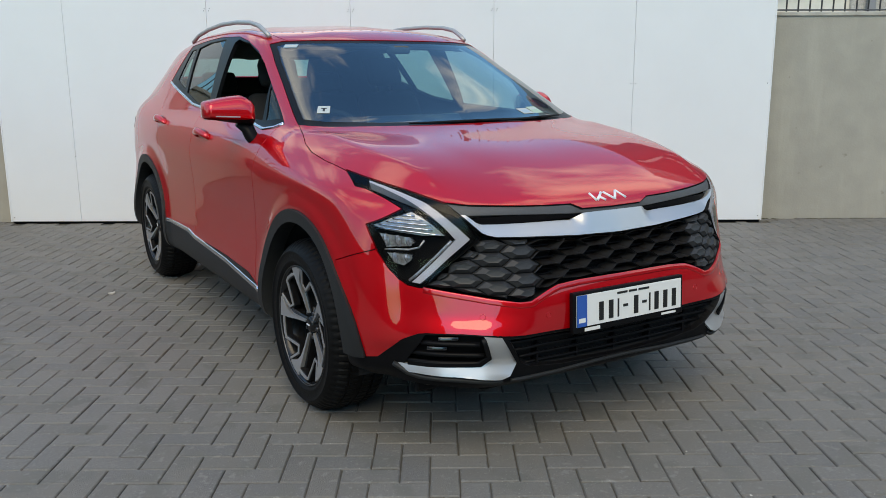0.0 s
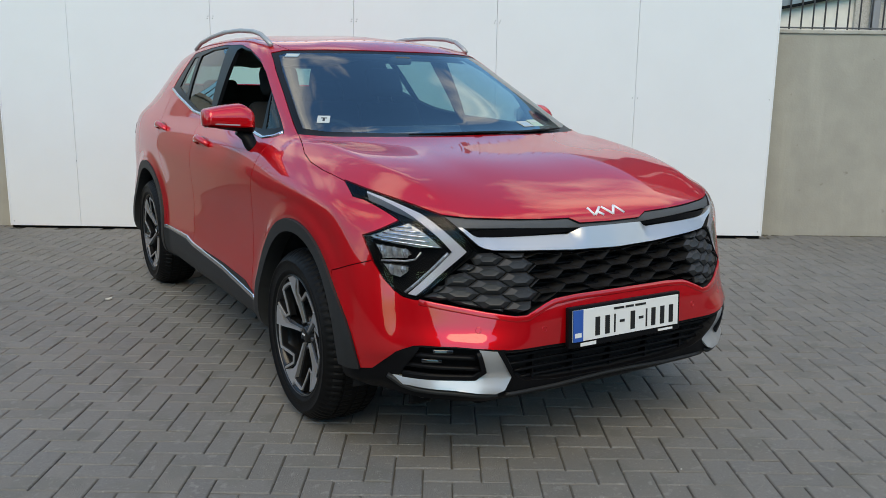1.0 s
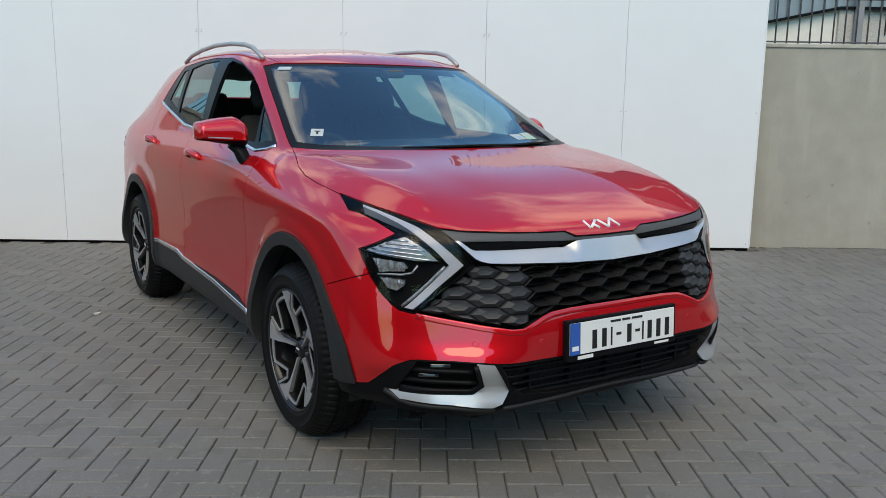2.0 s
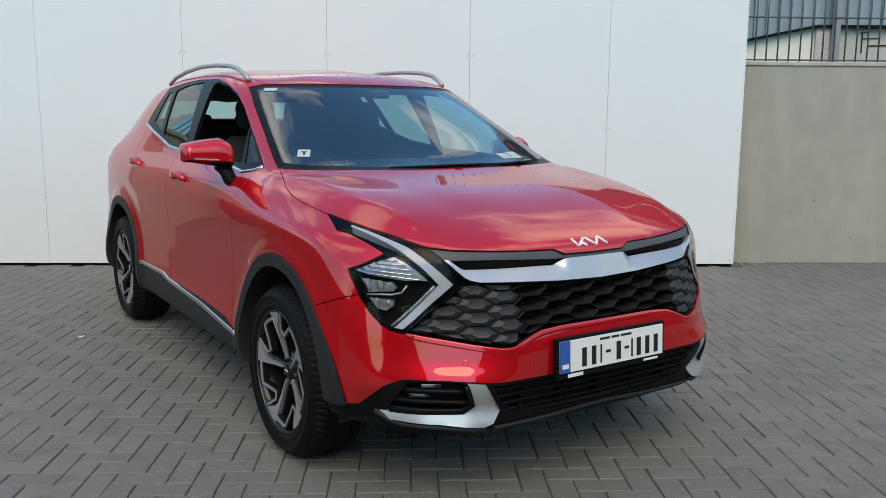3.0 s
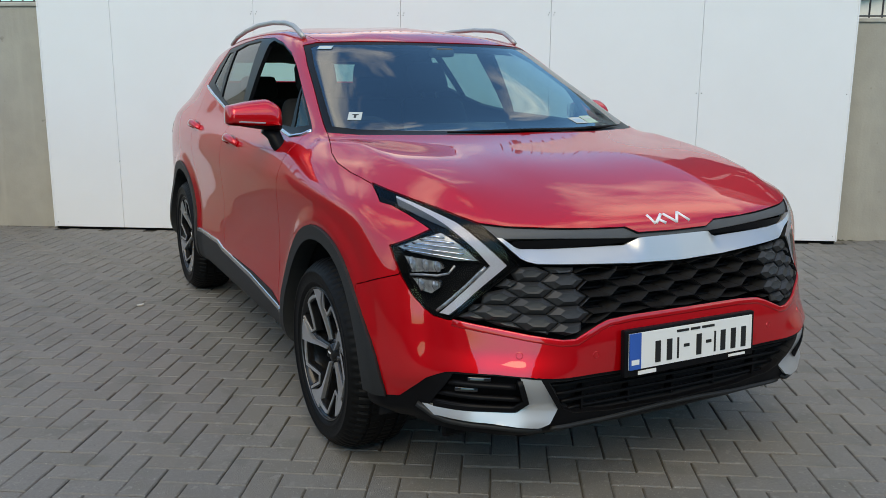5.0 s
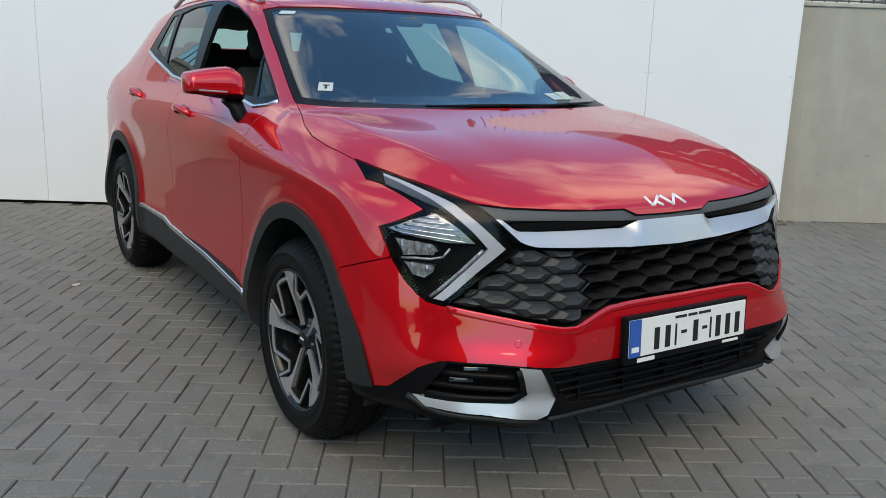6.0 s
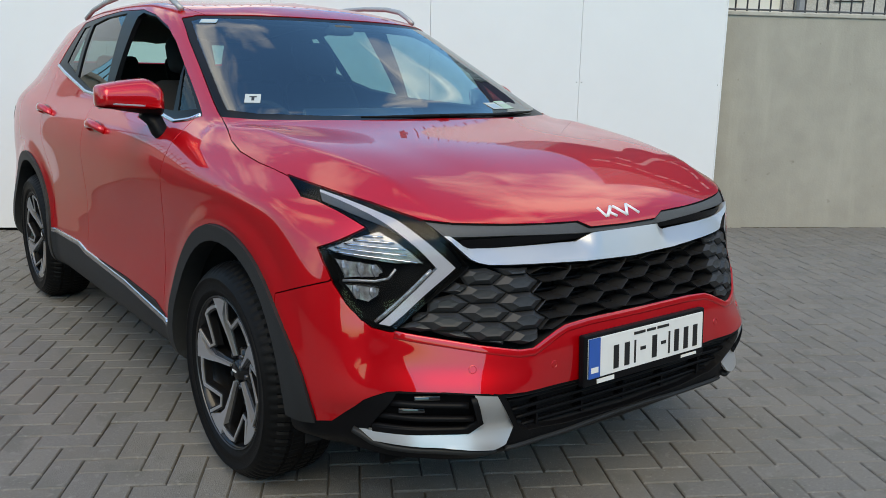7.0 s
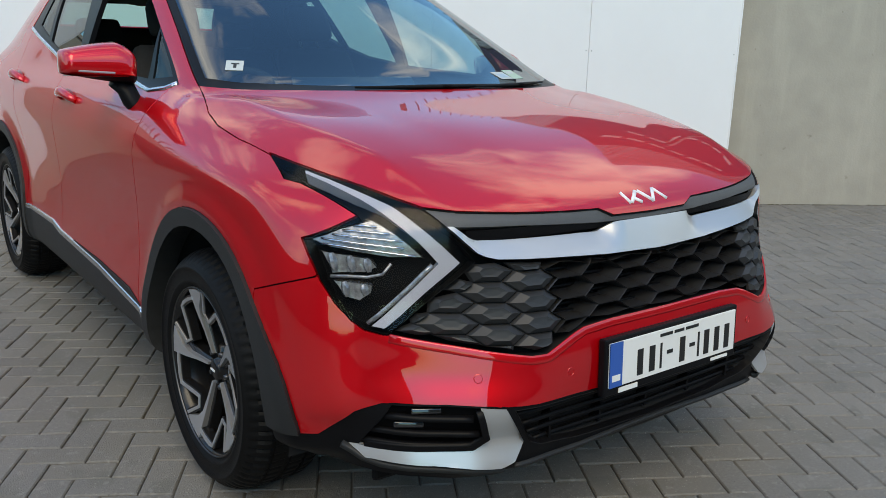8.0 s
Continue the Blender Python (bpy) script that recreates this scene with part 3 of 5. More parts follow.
def carve(region, poly, axes, keep, only=("paint",)):
    """Cut the outline through the skin, seen along one axis, and give the faces within it to the region."""
    flat, lift = FLAT[axes]
    if axes == "xz" and min(p[1] for p in poly) < .9:
        poly = [(x - .5 * float(corner_rake(x, z)), z) for x, z in poly]
    if region not in NAMES:
        NAMES.append(region)
    rid, allowed = NAMES.index(region), {NAMES.index(o) for o in only if o in NAMES}
    lo = [min(p[i] for p in poly) for i in (0, 1)]
    hi = [max(p[i] for p in poly) for i in (0, 1)]
    work = set()
    for f in skin.faces:
        q = [flat(v.co) for v in f.verts]
        if max(p[0] for p in q) >= lo[0] and min(p[0] for p in q) <= hi[0] and max(p[1] for p in q) >= lo[1] and min(p[1] for p in q) <= hi[1]:
            if f[REGION] in allowed and keep(f.calc_center_median(), f.normal):
                work.add(f)
    for i in range(len(poly)):
        a, b = poly[i], poly[(i + 1) % len(poly)]
        dx, dy = b[0] - a[0], b[1] - a[1]
        x0, x1, y0, y1 = min(a[0], b[0]) - .009, max(a[0], b[0]) + .009, min(a[1], b[1]) - .009, max(a[1], b[1]) + .009
        near = []
        for f in work:
            q = [flat(v.co) for v in f.verts]
            if max(p[0] for p in q) >= x0 and min(p[0] for p in q) <= x1 and max(p[1] for p in q) >= y0 and min(p[1] for p in q) <= y1:
                near.append(f)
        if not near:
            continue
        geom = set(near)
        for f in near:
            geom.update(f.edges)
            geom.update(f.verts)
        origin = {"xz": Vector((-a[0], 0, a[1])), "yz": Vector((0, a[0], a[1])), "xy": Vector((-a[0], a[1], 0))}[axes]
        r = bmesh.ops.bisect_plane(skin, geom=list(geom), dist=1e-6, plane_co=origin, plane_no=Vector(lift(dy, -dx)).normalized())
        work = {f for f in work if f.is_valid} | {g for g in r["geom"] if isinstance(g, bmesh.types.BMFace)}
    for f in work:
        if f.is_valid and f[REGION] in allowed and inside(poly, flat(f.calc_center_median())):
            f[REGION] = rid


def ring(y, z, r, steps=48):
    return [(y + r * math.cos(2 * math.pi * i / steps), z + r * math.sin(2 * math.pi * i / steps)) for i in range(steps)]


def arch_edge(axle):
    """The outer edge of the arch trim, which broadens towards the front foot of the front arch."""
    if axle:
        return ring(axle, .365, .468)
    return [(y * (1 + .10 * step_up(0, .36, -y) * step_up(.80, .45, z)) if y < 0 else y, z) for y, z in ring(axle, .365, .468, 64)]


FRONT = lambda c, n: c.y < 0.1 and n.y < 0.02
FLANK = lambda c, n: n.x < -0.25
SCREEN = lambda c, n: c.y < 1.3 and n.y < -0.1 and c.z > 1.1
TOP = lambda c, n: n.z > 0.15 and c.z > 0.85
TAIL = lambda c, n: n.y > 0.2 and c.y > 2.9

HEADLAMP = [(.639, .923), (.68, .941), (.714, .959), (.75, .974), (.78, .99), (.80, 1.004), (.827, .959), (.809, .954), (.788, .934), (.757, .901), (.855, .844),
            (.854, .81), (.848, .757), (.834, .705), (.815, .667), (.798, .648), (.768, .64), (.758, .641), (.658, .726), (.557, .805), (.592, .856), (.617, .891)]
GRILLE = [(-.01, .876), (.14, .878), (.185, .897), (.30, .900), (.42, .906), (.573, .915), (.639, .923), (.617, .891), (.592, .856), (.557, .805), (.658, .726), (.758, .641),
          (.736, .636), (.668, .623), (.576, .607), (.465, .591), (.42, .592), (.39, .605), (.337, .627), (.305, .637), (.22, .643), (-.01, .645)]
GRILLE_TRIM = [(-.01, .876), (.14, .878), (.185, .897), (.30, .900), (.42, .906), (.573, .915), (.639, .923), (.606, .884), (.432, .879), (.242, .870), (.177, .866), (-.01, .863)]
GRILLE_BAR = [(-.01, .787), (.178, .791), (.34, .800), (.50, .808), (.53, .815), (.548, .824), (.579, .855), (.606, .884), (.598, .887), (.562, .860), (.54, .852), (.438, .852), (.247, .850), (.19, .848), (.144, .863), (-.01, .863)]
DRL = [(.776, .981), (.755, .969), (.726, .949), (.692, .925), (.661, .888), (.621, .840), (.591, .803), (.651, .753), (.727, .686), (.764, .654),
       (.785, .657), (.749, .692), (.690, .747), (.635, .801), (.667, .851), (.702, .895), (.736, .936), (.762, .961), (.781, .976)]
LENS = [(.848, .846), (.793, .877), (.737, .899), (.709, .874), (.682, .840), (.662, .813), (.723, .811), (.787, .822), (.825, .832)]
BULB_A = [(.842, .824), (.760, .808), (.752, .786), (.775, .772), (.832, .768)]
BULB_B = [(.833, .756), (.768, .746), (.775, .726), (.800, .706), (.820, .716)]
VALANCE = [(-.01, .477), (.257, .478), (.491, .482), (.559, .487), (.668, .492), (.76, .49), (.782, .485), (.821, .457), (.861, .384), (.95, .37), (1.0, .1), (-.01, .1)]
INTAKE = [(-.01, .468), (.25, .469), (.515, .474), (.478, .425), (.440, .372), (.40, .350), (.269, .334), (-.01, .327)]
FOG_BEZEL = [(.818, .367), (.786, .345), (.759, .345), (.652, .341), (.514, .330), (.481, .340), (.457, .373), (.538, .479), (.60, .485), (.556, .402), (.584, .373)]
FOG_RECESS = [(.60, .485), (.556, .402), (.584, .373), (.803, .3674), (.765, .485), (.668, .489)]
SILL = [(.40, .10), (.40, .37), (.462, .391), (.659, .449), (1.013, .464), (1.597, .465), (2.25, .475), (2.25, .10)]
WINDOW_AREA = [(2.43, 1.30), (2.06, 1.233), (1.80, 1.184), (1.2, 1.145), (.766, 1.129), (.614, 1.112), (.515, 1.124), (.44, 1.136), (.645, 1.26), (.871, 1.393), (1.007, 1.459),
               (1.18, 1.511), (1.358, 1.54), (1.685, 1.547), (1.919, 1.538), (2.31, 1.514), (2.375, 1.411)]
QUARTER_PANE = [(2.27, 1.315), (2.045, 1.262), (2.13, 1.495), (2.24, 1.488)]
REAR_PANE = [(1.99, 1.245), (1.80, 1.203), (1.51, 1.176), (1.565, 1.534), (1.865, 1.526), (2.07, 1.499)]
FRONT_PANE = [(1.43, 1.166), (1.385, 1.512), (1.34, 1.527), (1.165, 1.503), (.918, 1.426), (.738, 1.319), (.685, 1.144)]
FRONT_QUARTER = [(.645, 1.145), (.72, 1.297), (.505, 1.158)]
SCREEN_AREA = [(-.01, 1.139), (.49, 1.135), (.68, 1.134), (.768, 1.139), (.688, 1.408), (.655, 1.493), (.60, 1.506), (.44, 1.511), (.2, 1.512), (-.01, 1.512)]
SCREEN_GLASS = [(-.01, 1.150), (.47, 1.150), (.67, 1.154), (.742, 1.163), (.670, 1.402), (.638, 1.482), (.59, 1.495), (.44, 1.496), (.2, 1.498), (-.01, 1.498)]
HOOD = [(-.01, .10), (.3, .12), (.5, .18), (.683, .28), (.765, .35), (.776, .285), (.811, .155), (.821, .069), (.818, -.063), (.803, -.212), (.805, -.30), (.782, -.40), (.752, -.49), (.715, -.57), (.670, -.645), (.60, -.75), (.3, -.85), (-.01, -.90)]
BUMPER = [(-.36, .703), (-.525, .762), (-.62, .95), (-1.1, .95), (-1.1, .15), (-.36, .15)]
TAIL_GLASS = [(-.01, 1.33), (.50, 1.33), (.46, 1.47), (-.01, 1.48)]
TAIL_LAMP = [(.20, .95), (.90, .98), (.90, 1.06), (.20, 1.02)]

for axle in (0.0, WHEELBASE):
    carve("wheel_opening", ring(axle, .365, .418), "yz", FLANK)
    carve("front_arch" if axle == 0 else "rear_arch", arch_edge(axle), "yz", FLANK)
carve("sill", SILL, "yz", FLANK)
carve("rear_cladding", [(3.05, .1), (3.10, .50), (3.9, .52), (3.9, .1)], "yz", lambda c, n: c.y > 2.9)
carve("headlamp", HEADLAMP, "xz", FRONT)
carve("drl", DRL, "xz", FRONT, ("headlamp",))
carve("lens", LENS, "xz", FRONT, ("headlamp",))
carve("bulb", BULB_A, "xz", FRONT, ("headlamp",))
carve("bulb", BULB_B, "xz", FRONT, ("headlamp",))
carve("grille", GRILLE, "xz", FRONT)
carve("grille_trim", GRILLE_TRIM, "xz", FRONT, ("grille",))
carve("grille_bar", GRILLE_BAR, "xz", FRONT, ("grille",))
carve("valance", VALANCE, "xz", lambda c, n: c.y < -0.3, ("paint", "sill", "front_arch"))
carve("intake", INTAKE, "xz", FRONT, ("valance",))
carve("fog_bezel", FOG_BEZEL, "xz", FRONT, ("valance",))
carve("fog_recess", FOG_RECESS, "xz", FRONT, ("valance",))
carve("window_frame", WINDOW_AREA, "yz", FLANK)
for name, pane in (("quarter_pane", QUARTER_PANE), ("rear_pane", REAR_PANE), ("front_pane", FRONT_PANE), ("front_quarter", FRONT_QUARTER)):
    carve(name, pane, "yz", FLANK, ("window_frame",))
carve("screen_border", SCREEN_AREA, "xz", SCREEN)
carve("screen", SCREEN_GLASS, "xz", SCREEN, ("screen_border",))
carve("hood", HOOD, "xy", lambda c, n: n.z > 0.1 and c.z > 0.86 and c.y < 0.36)
carve("bumper", BUMPER, "yz", lambda c, n: c.y < -0.3)
carve("front_door", [(.5633, .2), (.5633, .70), (.535, .93), (.50, 1.06), (.485, 1.122), (1.58, 1.25), (1.585, .9), (1.575, .2)], "yz", FLANK)
carve("rear_door", [(1.575, .2), (1.585, .9), (1.58, 1.25), (2.37, 1.35), (2.42, 1.15), (2.36, .95), (2.22, .75), (2.18, .2)], "yz", FLANK)
carve("tail_glass", TAIL_GLASS, "xz", TAIL)
carve("tail_lamp", TAIL_LAMP, "xz", TAIL)
carve("roof", [(-.01, .6), (.45, .6), (.56, .86), (.598, 1.0), (.612, 1.3), (.61, 2.1), (.58, 2.6), (.5, 3.0), (-.01, 3.25)], "xy", lambda c, n: c.z > 1.49 and n.z > 0.3)


def absorb_crumbs(least=1.2e-3):
    """Give scraps left by the cutting to the region that borders them most."""
    seen = set()
    for f in list(skin.faces):
        if f in seen:
            continue
        island, todo = [], [f]
        seen.add(f)
        while todo:
            g = todo.pop()
            island.append(g)
            for e in g.edges:
                for h in e.link_faces:
                    if h not in seen and h[REGION] == f[REGION]:
                        seen.add(h)
                        todo.append(h)
        if sum(g.calc_area() for g in island) < least:
            border = {}
            for g in island:
                for e in g.edges:
                    for h in e.link_faces:
                        if h[REGION] != f[REGION]:
                            border[h[REGION]] = border.get(h[REGION], 0) + e.calc_length()
            if border:
                best = max(border, key=border.get)
                for g in island:
                    g[REGION] = best


bmesh.ops.remove_doubles(skin, verts=skin.verts, dist=0.0007)
absorb_crumbs()
absorb_crumbs()
skin.normal_update()


def faces_of(*names):
    ids = {NAMES.index(n) for n in names if n in NAMES}
    return [f for f in skin.faces if f[REGION] in ids]


def sheet(faces, sides, offset=0.0, flange=0.012, gap=0.0018, inward=False):
    """A copy of some of the skin, moved along its normals, its rim drawn in by a gap and turned inwards by a flange; on x < 0, x > 0 or both."""
    out = bmesh.new()
    chosen = set(faces)
    made = {}
    rim = {}
    for f in faces:
        for e in f.edges:
            if sum(1 for g in e.link_faces if g in chosen) == 1 and not all(abs(v.co.x) < 1e-4 for v in e.verts):
                c = f.calc_center_median()
                for v in e.verts:
                    d = (c - (e.verts[0].co + e.verts[1].co) / 2)
                    along = (e.verts[1].co - e.verts[0].co).normalized()
                    d = d - along * d.dot(along)
                    d = d - v.normal * d.dot(v.normal)
                    if d.length > 1e-9:
                        rim.setdefault(v, []).append(d.normalized())
    for f in faces:
        for v in f.verts:
            if v not in made:
                o = offset(v.co) if callable(offset) else offset
                p = v.co + v.normal * o
                if v in rim:
                    d = sum(rim[v], Vector())
                    if d.length > 1e-6:
                        p += d.normalized() * gap
                if abs(v.co.x) < 1e-4:
                    p.x = 0
                made[v] = out.verts.new(p)
    for f in faces:
        vs = [made[v] for v in f.verts]
        try:
            g = out.faces.new(vs[::-1] if inward else vs)
        except ValueError:
            continue
        g.normal_update()
        if g.calc_area() < 3e-6 or g.normal.dot(f.normal) * (-1 if inward else 1) < 0:
            out.faces.remove(g)
    if flange:
        low = {}
        for f in faces:
            for e in f.edges:
                if sum(1 for g in e.link_faces if g in chosen) == 1 and not all(abs(v.co.x) < 1e-4 for v in e.verts):
                    a, b = e.verts
                    for v in (a, b):
                        if v not in low:
                            low[v] = out.verts.new(made[v].co - v.normal * flange)
                    for l in f.loops:
                        if l.edge == e:
                            a, b = l.vert, l.link_loop_next.vert
                    try:
                        out.faces.new((made[b], made[a], low[a], low[b]))
                    except ValueError:
                        continue
                    ed = out.edges.get((made[a], made[b]))
                    if ed:
                        ed.smooth = False
    if sides != "right":
        geom = out.verts[:] + out.edges[:] + out.faces[:]
        if sides == "both":
            r = bmesh.ops.duplicate(out, geom=geom)["geom"]
        else:
            r = geom
        for g in r:
            if isinstance(g, bmesh.types.BMVert):
                g.co.x = -g.co.x
        bmesh.ops.reverse_faces(out, faces=[g for g in r if isinstance(g, bmesh.types.BMFace)])
        if sides == "both":
            bmesh.ops.remove_doubles(out, verts=[v for v in out.verts if abs(v.co.x) < 1e-5], dist=1e-4)
    return out


def both_sides(name, regions, mat, label="", parent=None, **k):
    obs = []
    for s in ("right", "left"):
        obs.append(part(name, sheet(faces_of(*regions), s, **k), mat, parent or car, label))
    return obs


def on_skin(a, b, axes, side=-1):
    """The point of the skin, and its normal, seen at (a, b) along one axis from outside; side: -1 the x < 0 flank."""
    if axes == "xz":
        p, d = Vector((-abs(a) + .5 * float(corner_rake(abs(a), b)), -3, b)), Vector((0, 1, 0))
    elif axes == "yz":
        p, d = Vector((-3, a, b)), Vector((1, 0, 0))
    else:
        p, d = Vector((-abs(a), b, 3)), Vector((0, 0, -1))
    loc, nor, _, _ = solid_bvh.ray_cast(p, d)
    if loc is None:
        return None
    if nor.dot(d) > 0:
        nor = -nor
    flip = (axes in ("xz", "xy") and a > 0) or (axes == "yz" and side > 0)
    if flip:
        loc, nor = Vector((-loc.x, loc.y, loc.z)), Vector((-nor.x, nor.y, nor.z))
    return loc, nor


def dense(points, step=0.02):
    out = [points[0]]
    for a, b in zip(points, points[1:]):
        k = max(1, int(math.dist(a, b) / step))
        out += [tuple(a[i] + (b[i] - a[i]) * j / k for i in range(len(a))) for j in range(1, k + 1)]
    return out


def ribbon(points, axes, half, proud, side=-1, sink=0.004):
    """A raised strip that follows the skin along a line."""
    out = bmesh.new()
    hits = [on_skin(a, b, axes, side) for a, b in dense(points)]
    hits = [h for h in hits if h]
    rows = []
    for i, (p, n) in enumerate(hits):
        d = (hits[min(i + 1, len(hits) - 1)][0] - hits[max(i - 1, 0)][0]).normalized()
        s = d.cross(n).normalized()
        rows.append([out.verts.new(p + s * w + n * h) for w, h in ((-half, -sink), (-half, proud * .6), (-half * .6, proud), (half * .6, proud), (half, proud * .6), (half, -sink))])
    for q, r in zip(rows, rows[1:]):
        for j in range(5):
            out.faces.new((q[j], q[j + 1], r[j + 1], r[j]))
    out.faces.new(rows[0])
    out.faces.new(rows[-1][::-1])
    bmesh.ops.recalc_face_normals(out, faces=out.faces)
    return out

# ---- painted panels ----
part("hood", sheet(faces_of("hood"), "both"), PAINT, car, "red bonnet with a raised centre")
part("front_bumper", sheet(faces_of("bumper"), "both"), PAINT, car)
part("roof", sheet(faces_of("roof"), "both"), PAINT, car)
both_sides("front_door", ("front_door",), PAINT)
both_sides("rear_door", ("rear_door",), PAINT)
both_sides("body_side", ("paint",), PAINT, "red wing, pillars and rear quarter")
both_sides("wheel_arch_trim", ("rear_arch",), GREY_PLASTIC, "dark grey plastic wheel arch trim", offset=0.010, flange=0.07, gap=0)
both_sides("wheel_arch_trim", ("front_arch",), GREY_PLASTIC, "dark grey plastic wheel arch trim", offset=0.010, flange=0.07, gap=0)
both_sides("sill_trim", ("sill",), GREY_PLASTIC, "dark grey plastic sill cladding", offset=0.004, flange=0.03, gap=0)
part("rear_cladding", sheet(faces_of("rear_cladding"), "both", offset=0.004, flange=0.02, gap=0), GREY_PLASTIC, car, "dark grey rear cladding")
part("front_valance", sheet(faces_of("valance"), "both", offset=-0.004, flange=0.02, gap=0), BLACK_PLASTIC, car, "black plastic front valance")
part("inner_shell", sheet([f for f in skin.faces if NAMES[f[REGION]] in ("paint", "hood", "bumper", "roof", "front_door", "rear_door", "sill", "valance", "window_frame", "tail_lamp", "screen_border")], "both", offset=-0.022, flange=0, gap=0), DARK_VOID, car, "black inner structure")
part("headliner", sheet(faces_of("roof"), "both", offset=-0.05, flange=0, gap=0, inward=True), HEADLINER, car, "grey cloth headliner")
# glass
part("windscreen", sheet(faces_of("screen"), "both", offset=-0.003, flange=0, gap=0), SCREEN_GLAZING, car, "lightly tinted windscreen")
part("windscreen_border", sheet(faces_of("screen_border"), "both", offset=-0.003, flange=0.008, gap=0.001), WINDOW_BLACK, car, "black windscreen border")
both_sides("window_trim", ("window_frame",), WINDOW_BLACK, "gloss black window surround", offset=-0.002, flange=0.02, gap=0.0)
for side_name, pane_glass in (("right", DARK_GLASS), ("left", PRIVACY_GLASS)):
    part("rear_window", sheet(faces_of("rear_pane"), side_name, offset=-0.008, flange=0, gap=0), pane_glass, car)
both_sides("quarter_window", ("quarter_pane",), PRIVACY_GLASS, offset=-0.006, flange=0, gap=0)
both_sides("front_quarter_window", ("front_quarter",), PRIVACY_GLASS, offset=-0.006, flange=0, gap=0)
part("front_window", sheet(faces_of("front_pane"), "left", offset=-0.008, flange=0, gap=0), GLASS, car, "closed front side window")
part("tailgate_window", sheet(faces_of("tail_glass"), "both", offset=-0.004, flange=0, gap=0), PRIVACY_GLASS, car)
both_sides("tail_lamp", ("tail_lamp",), GLOSS_BLACK, offset=0.002)

# ---- headlamps ----
# reflector's strong grey mottling paints busy reflections into its colour
LAMP_GREY = material("lamp_reflector", (0.36, 0.36, 0.37), rough=0.15, metal=0.6, vary=0.95, scale=75, bump=1.0, bump_scale=40)
LENS_GREY = material("ribbed_lens", (0.34, 0.345, 0.36), rough=0.22, metal=0.6, vary=0.6, scale=30, bump=1.0, bump_scale=35)
LIGHT_GUIDE = material("pale_light_guide", (0.44, 0.43, 0.47), rough=0.38, vary=0.08, scale=140, coat=0.2)
LAMP_BLACK = material("lamp_housing_black", (0.006, 0.006, 0.0065), rough=0.7, specular=0.06)
for s in ("right", "left"):
    lamp = part("headlamp", sheet(faces_of("headlamp", "drl", "lens", "bulb"), s, offset=-0.050, flange=-0.046, gap=0.002), LAMP_BLACK, car, "boomerang-shaped headlamp with a pale light strip")
    part("light_guide", sheet(faces_of("drl"), s, offset=-0.006, flange=0.03, gap=0.0), LIGHT_GUIDE, lamp, "pale grey angular daytime light strip")
    part("lens", sheet(faces_of("lens"), s, offset=-0.016, flange=0.03, gap=0.002), LENS_GREY, lamp, "ribbed clear upper lens")
    part("reflector", sheet(faces_of("bulb"), s, offset=-0.024, flange=0.03, gap=0.003), LAMP_GREY, lamp)
    sg = -1 if s == "right" else 1
    for k in range(5):
        bm = bmesh.new()
        pts = []
        for j in range(9):
            a = j / 8
            h = on_skin(sg * (.83 - .155 * a), .838 + .012 * k - .022 * a + .004 * k * a, "xz")
            if inside(LENS, (abs(h[0].x), h[0].z)):
                pts.append(h[0] - h[1] * 0.011)
        if len(pts) > 2:
            tube(bm, pts, 0.0026, 6)
            part("lens_rib", bm, CHROME, lamp)
    bm = bmesh.new()
    tube(bm, [h[0] - h[1] * 0.012 for h in (on_skin(sg * x, z, "xz") for x, z in dense([(.792, .662), (.754, .697), (.695, .751), (.648, .797)], .02))], 0.006, 6)
    part("inner_strip", bm, LAMP_GREY, lamp)
    bm = bmesh.new()
    tube(bm, [h[0] - h[1] * 0.018 for h in (on_skin(sg * x, z, "xz") for x, z in dense([(.834, .764), (.775, .764), (.745, .772), (.725, .797)], .02))], 0.004, 6)
    part("lamp_ledge", bm, LAMP_GREY, lamp)
    for poly, n, lo, hi in ((BULB_A, 3, .776, .818), (BULB_B, 2, .712, .752)):
        xs = [p[0] for p in poly]
        for k in range(n):
            xa = min(xs) + (k + .6) / (n + .2) * (max(xs) - min(xs))
            zs = [z for z in np.linspace(lo, hi, 9) if inside(poly, (xa, z))]
            if len(zs) > 2:
                bm = bmesh.new()
                tube(bm, [h[0] - h[1] * .021 for h in (on_skin(sg * xa, z, "xz") for z in zs)], [.0060 + .0045 * math.sin(math.pi * i / (len(zs) - 1)) for i in range(len(zs))], 7)
                part("reflector_flute", bm, LAMP_GREY, lamp, smooth=False)
    part("cover", sheet(faces_of("headlamp", "drl", "lens", "bulb"), s, offset=0.0005, flange=0, gap=0.001), LAMP_GLASS, lamp, "clear lamp cover")

# ---- grille ----
grille = part("grille", sheet(faces_of("grille", "grille_bar", "grille_trim"), "both", offset=-0.085, flange=-0.084, gap=0), DARK_VOID, car, "black honeycomb grille under a satin silver bar")
part("grille_trim", sheet(faces_of("grille_trim"), "both", offset=lambda c: -0.006 - 0.16 * max(0, 0.896 - c.z), flange=0.03, gap=0.0015), TRIM_GREY, grille, "dark grey upper trim")
part("grille_bar", sheet(faces_of("grille_bar"), "both", offset=lambda c: 0.004 - 0.55 * max(0, c.z - 0.80) * float(ease(.13, .19, abs(c.x)) * (1 - ease(.53, .59, abs(c.x)))), flange=0.03, gap=0.0), SILVER_PAINT, grille, "satin silver winged bar")
bm = bmesh.new()
hits = [(on_skin(x, .872, "xz")[0], on_skin(x, .846, "xz")[0]) for x in np.linspace(-.56, .56, 41)]
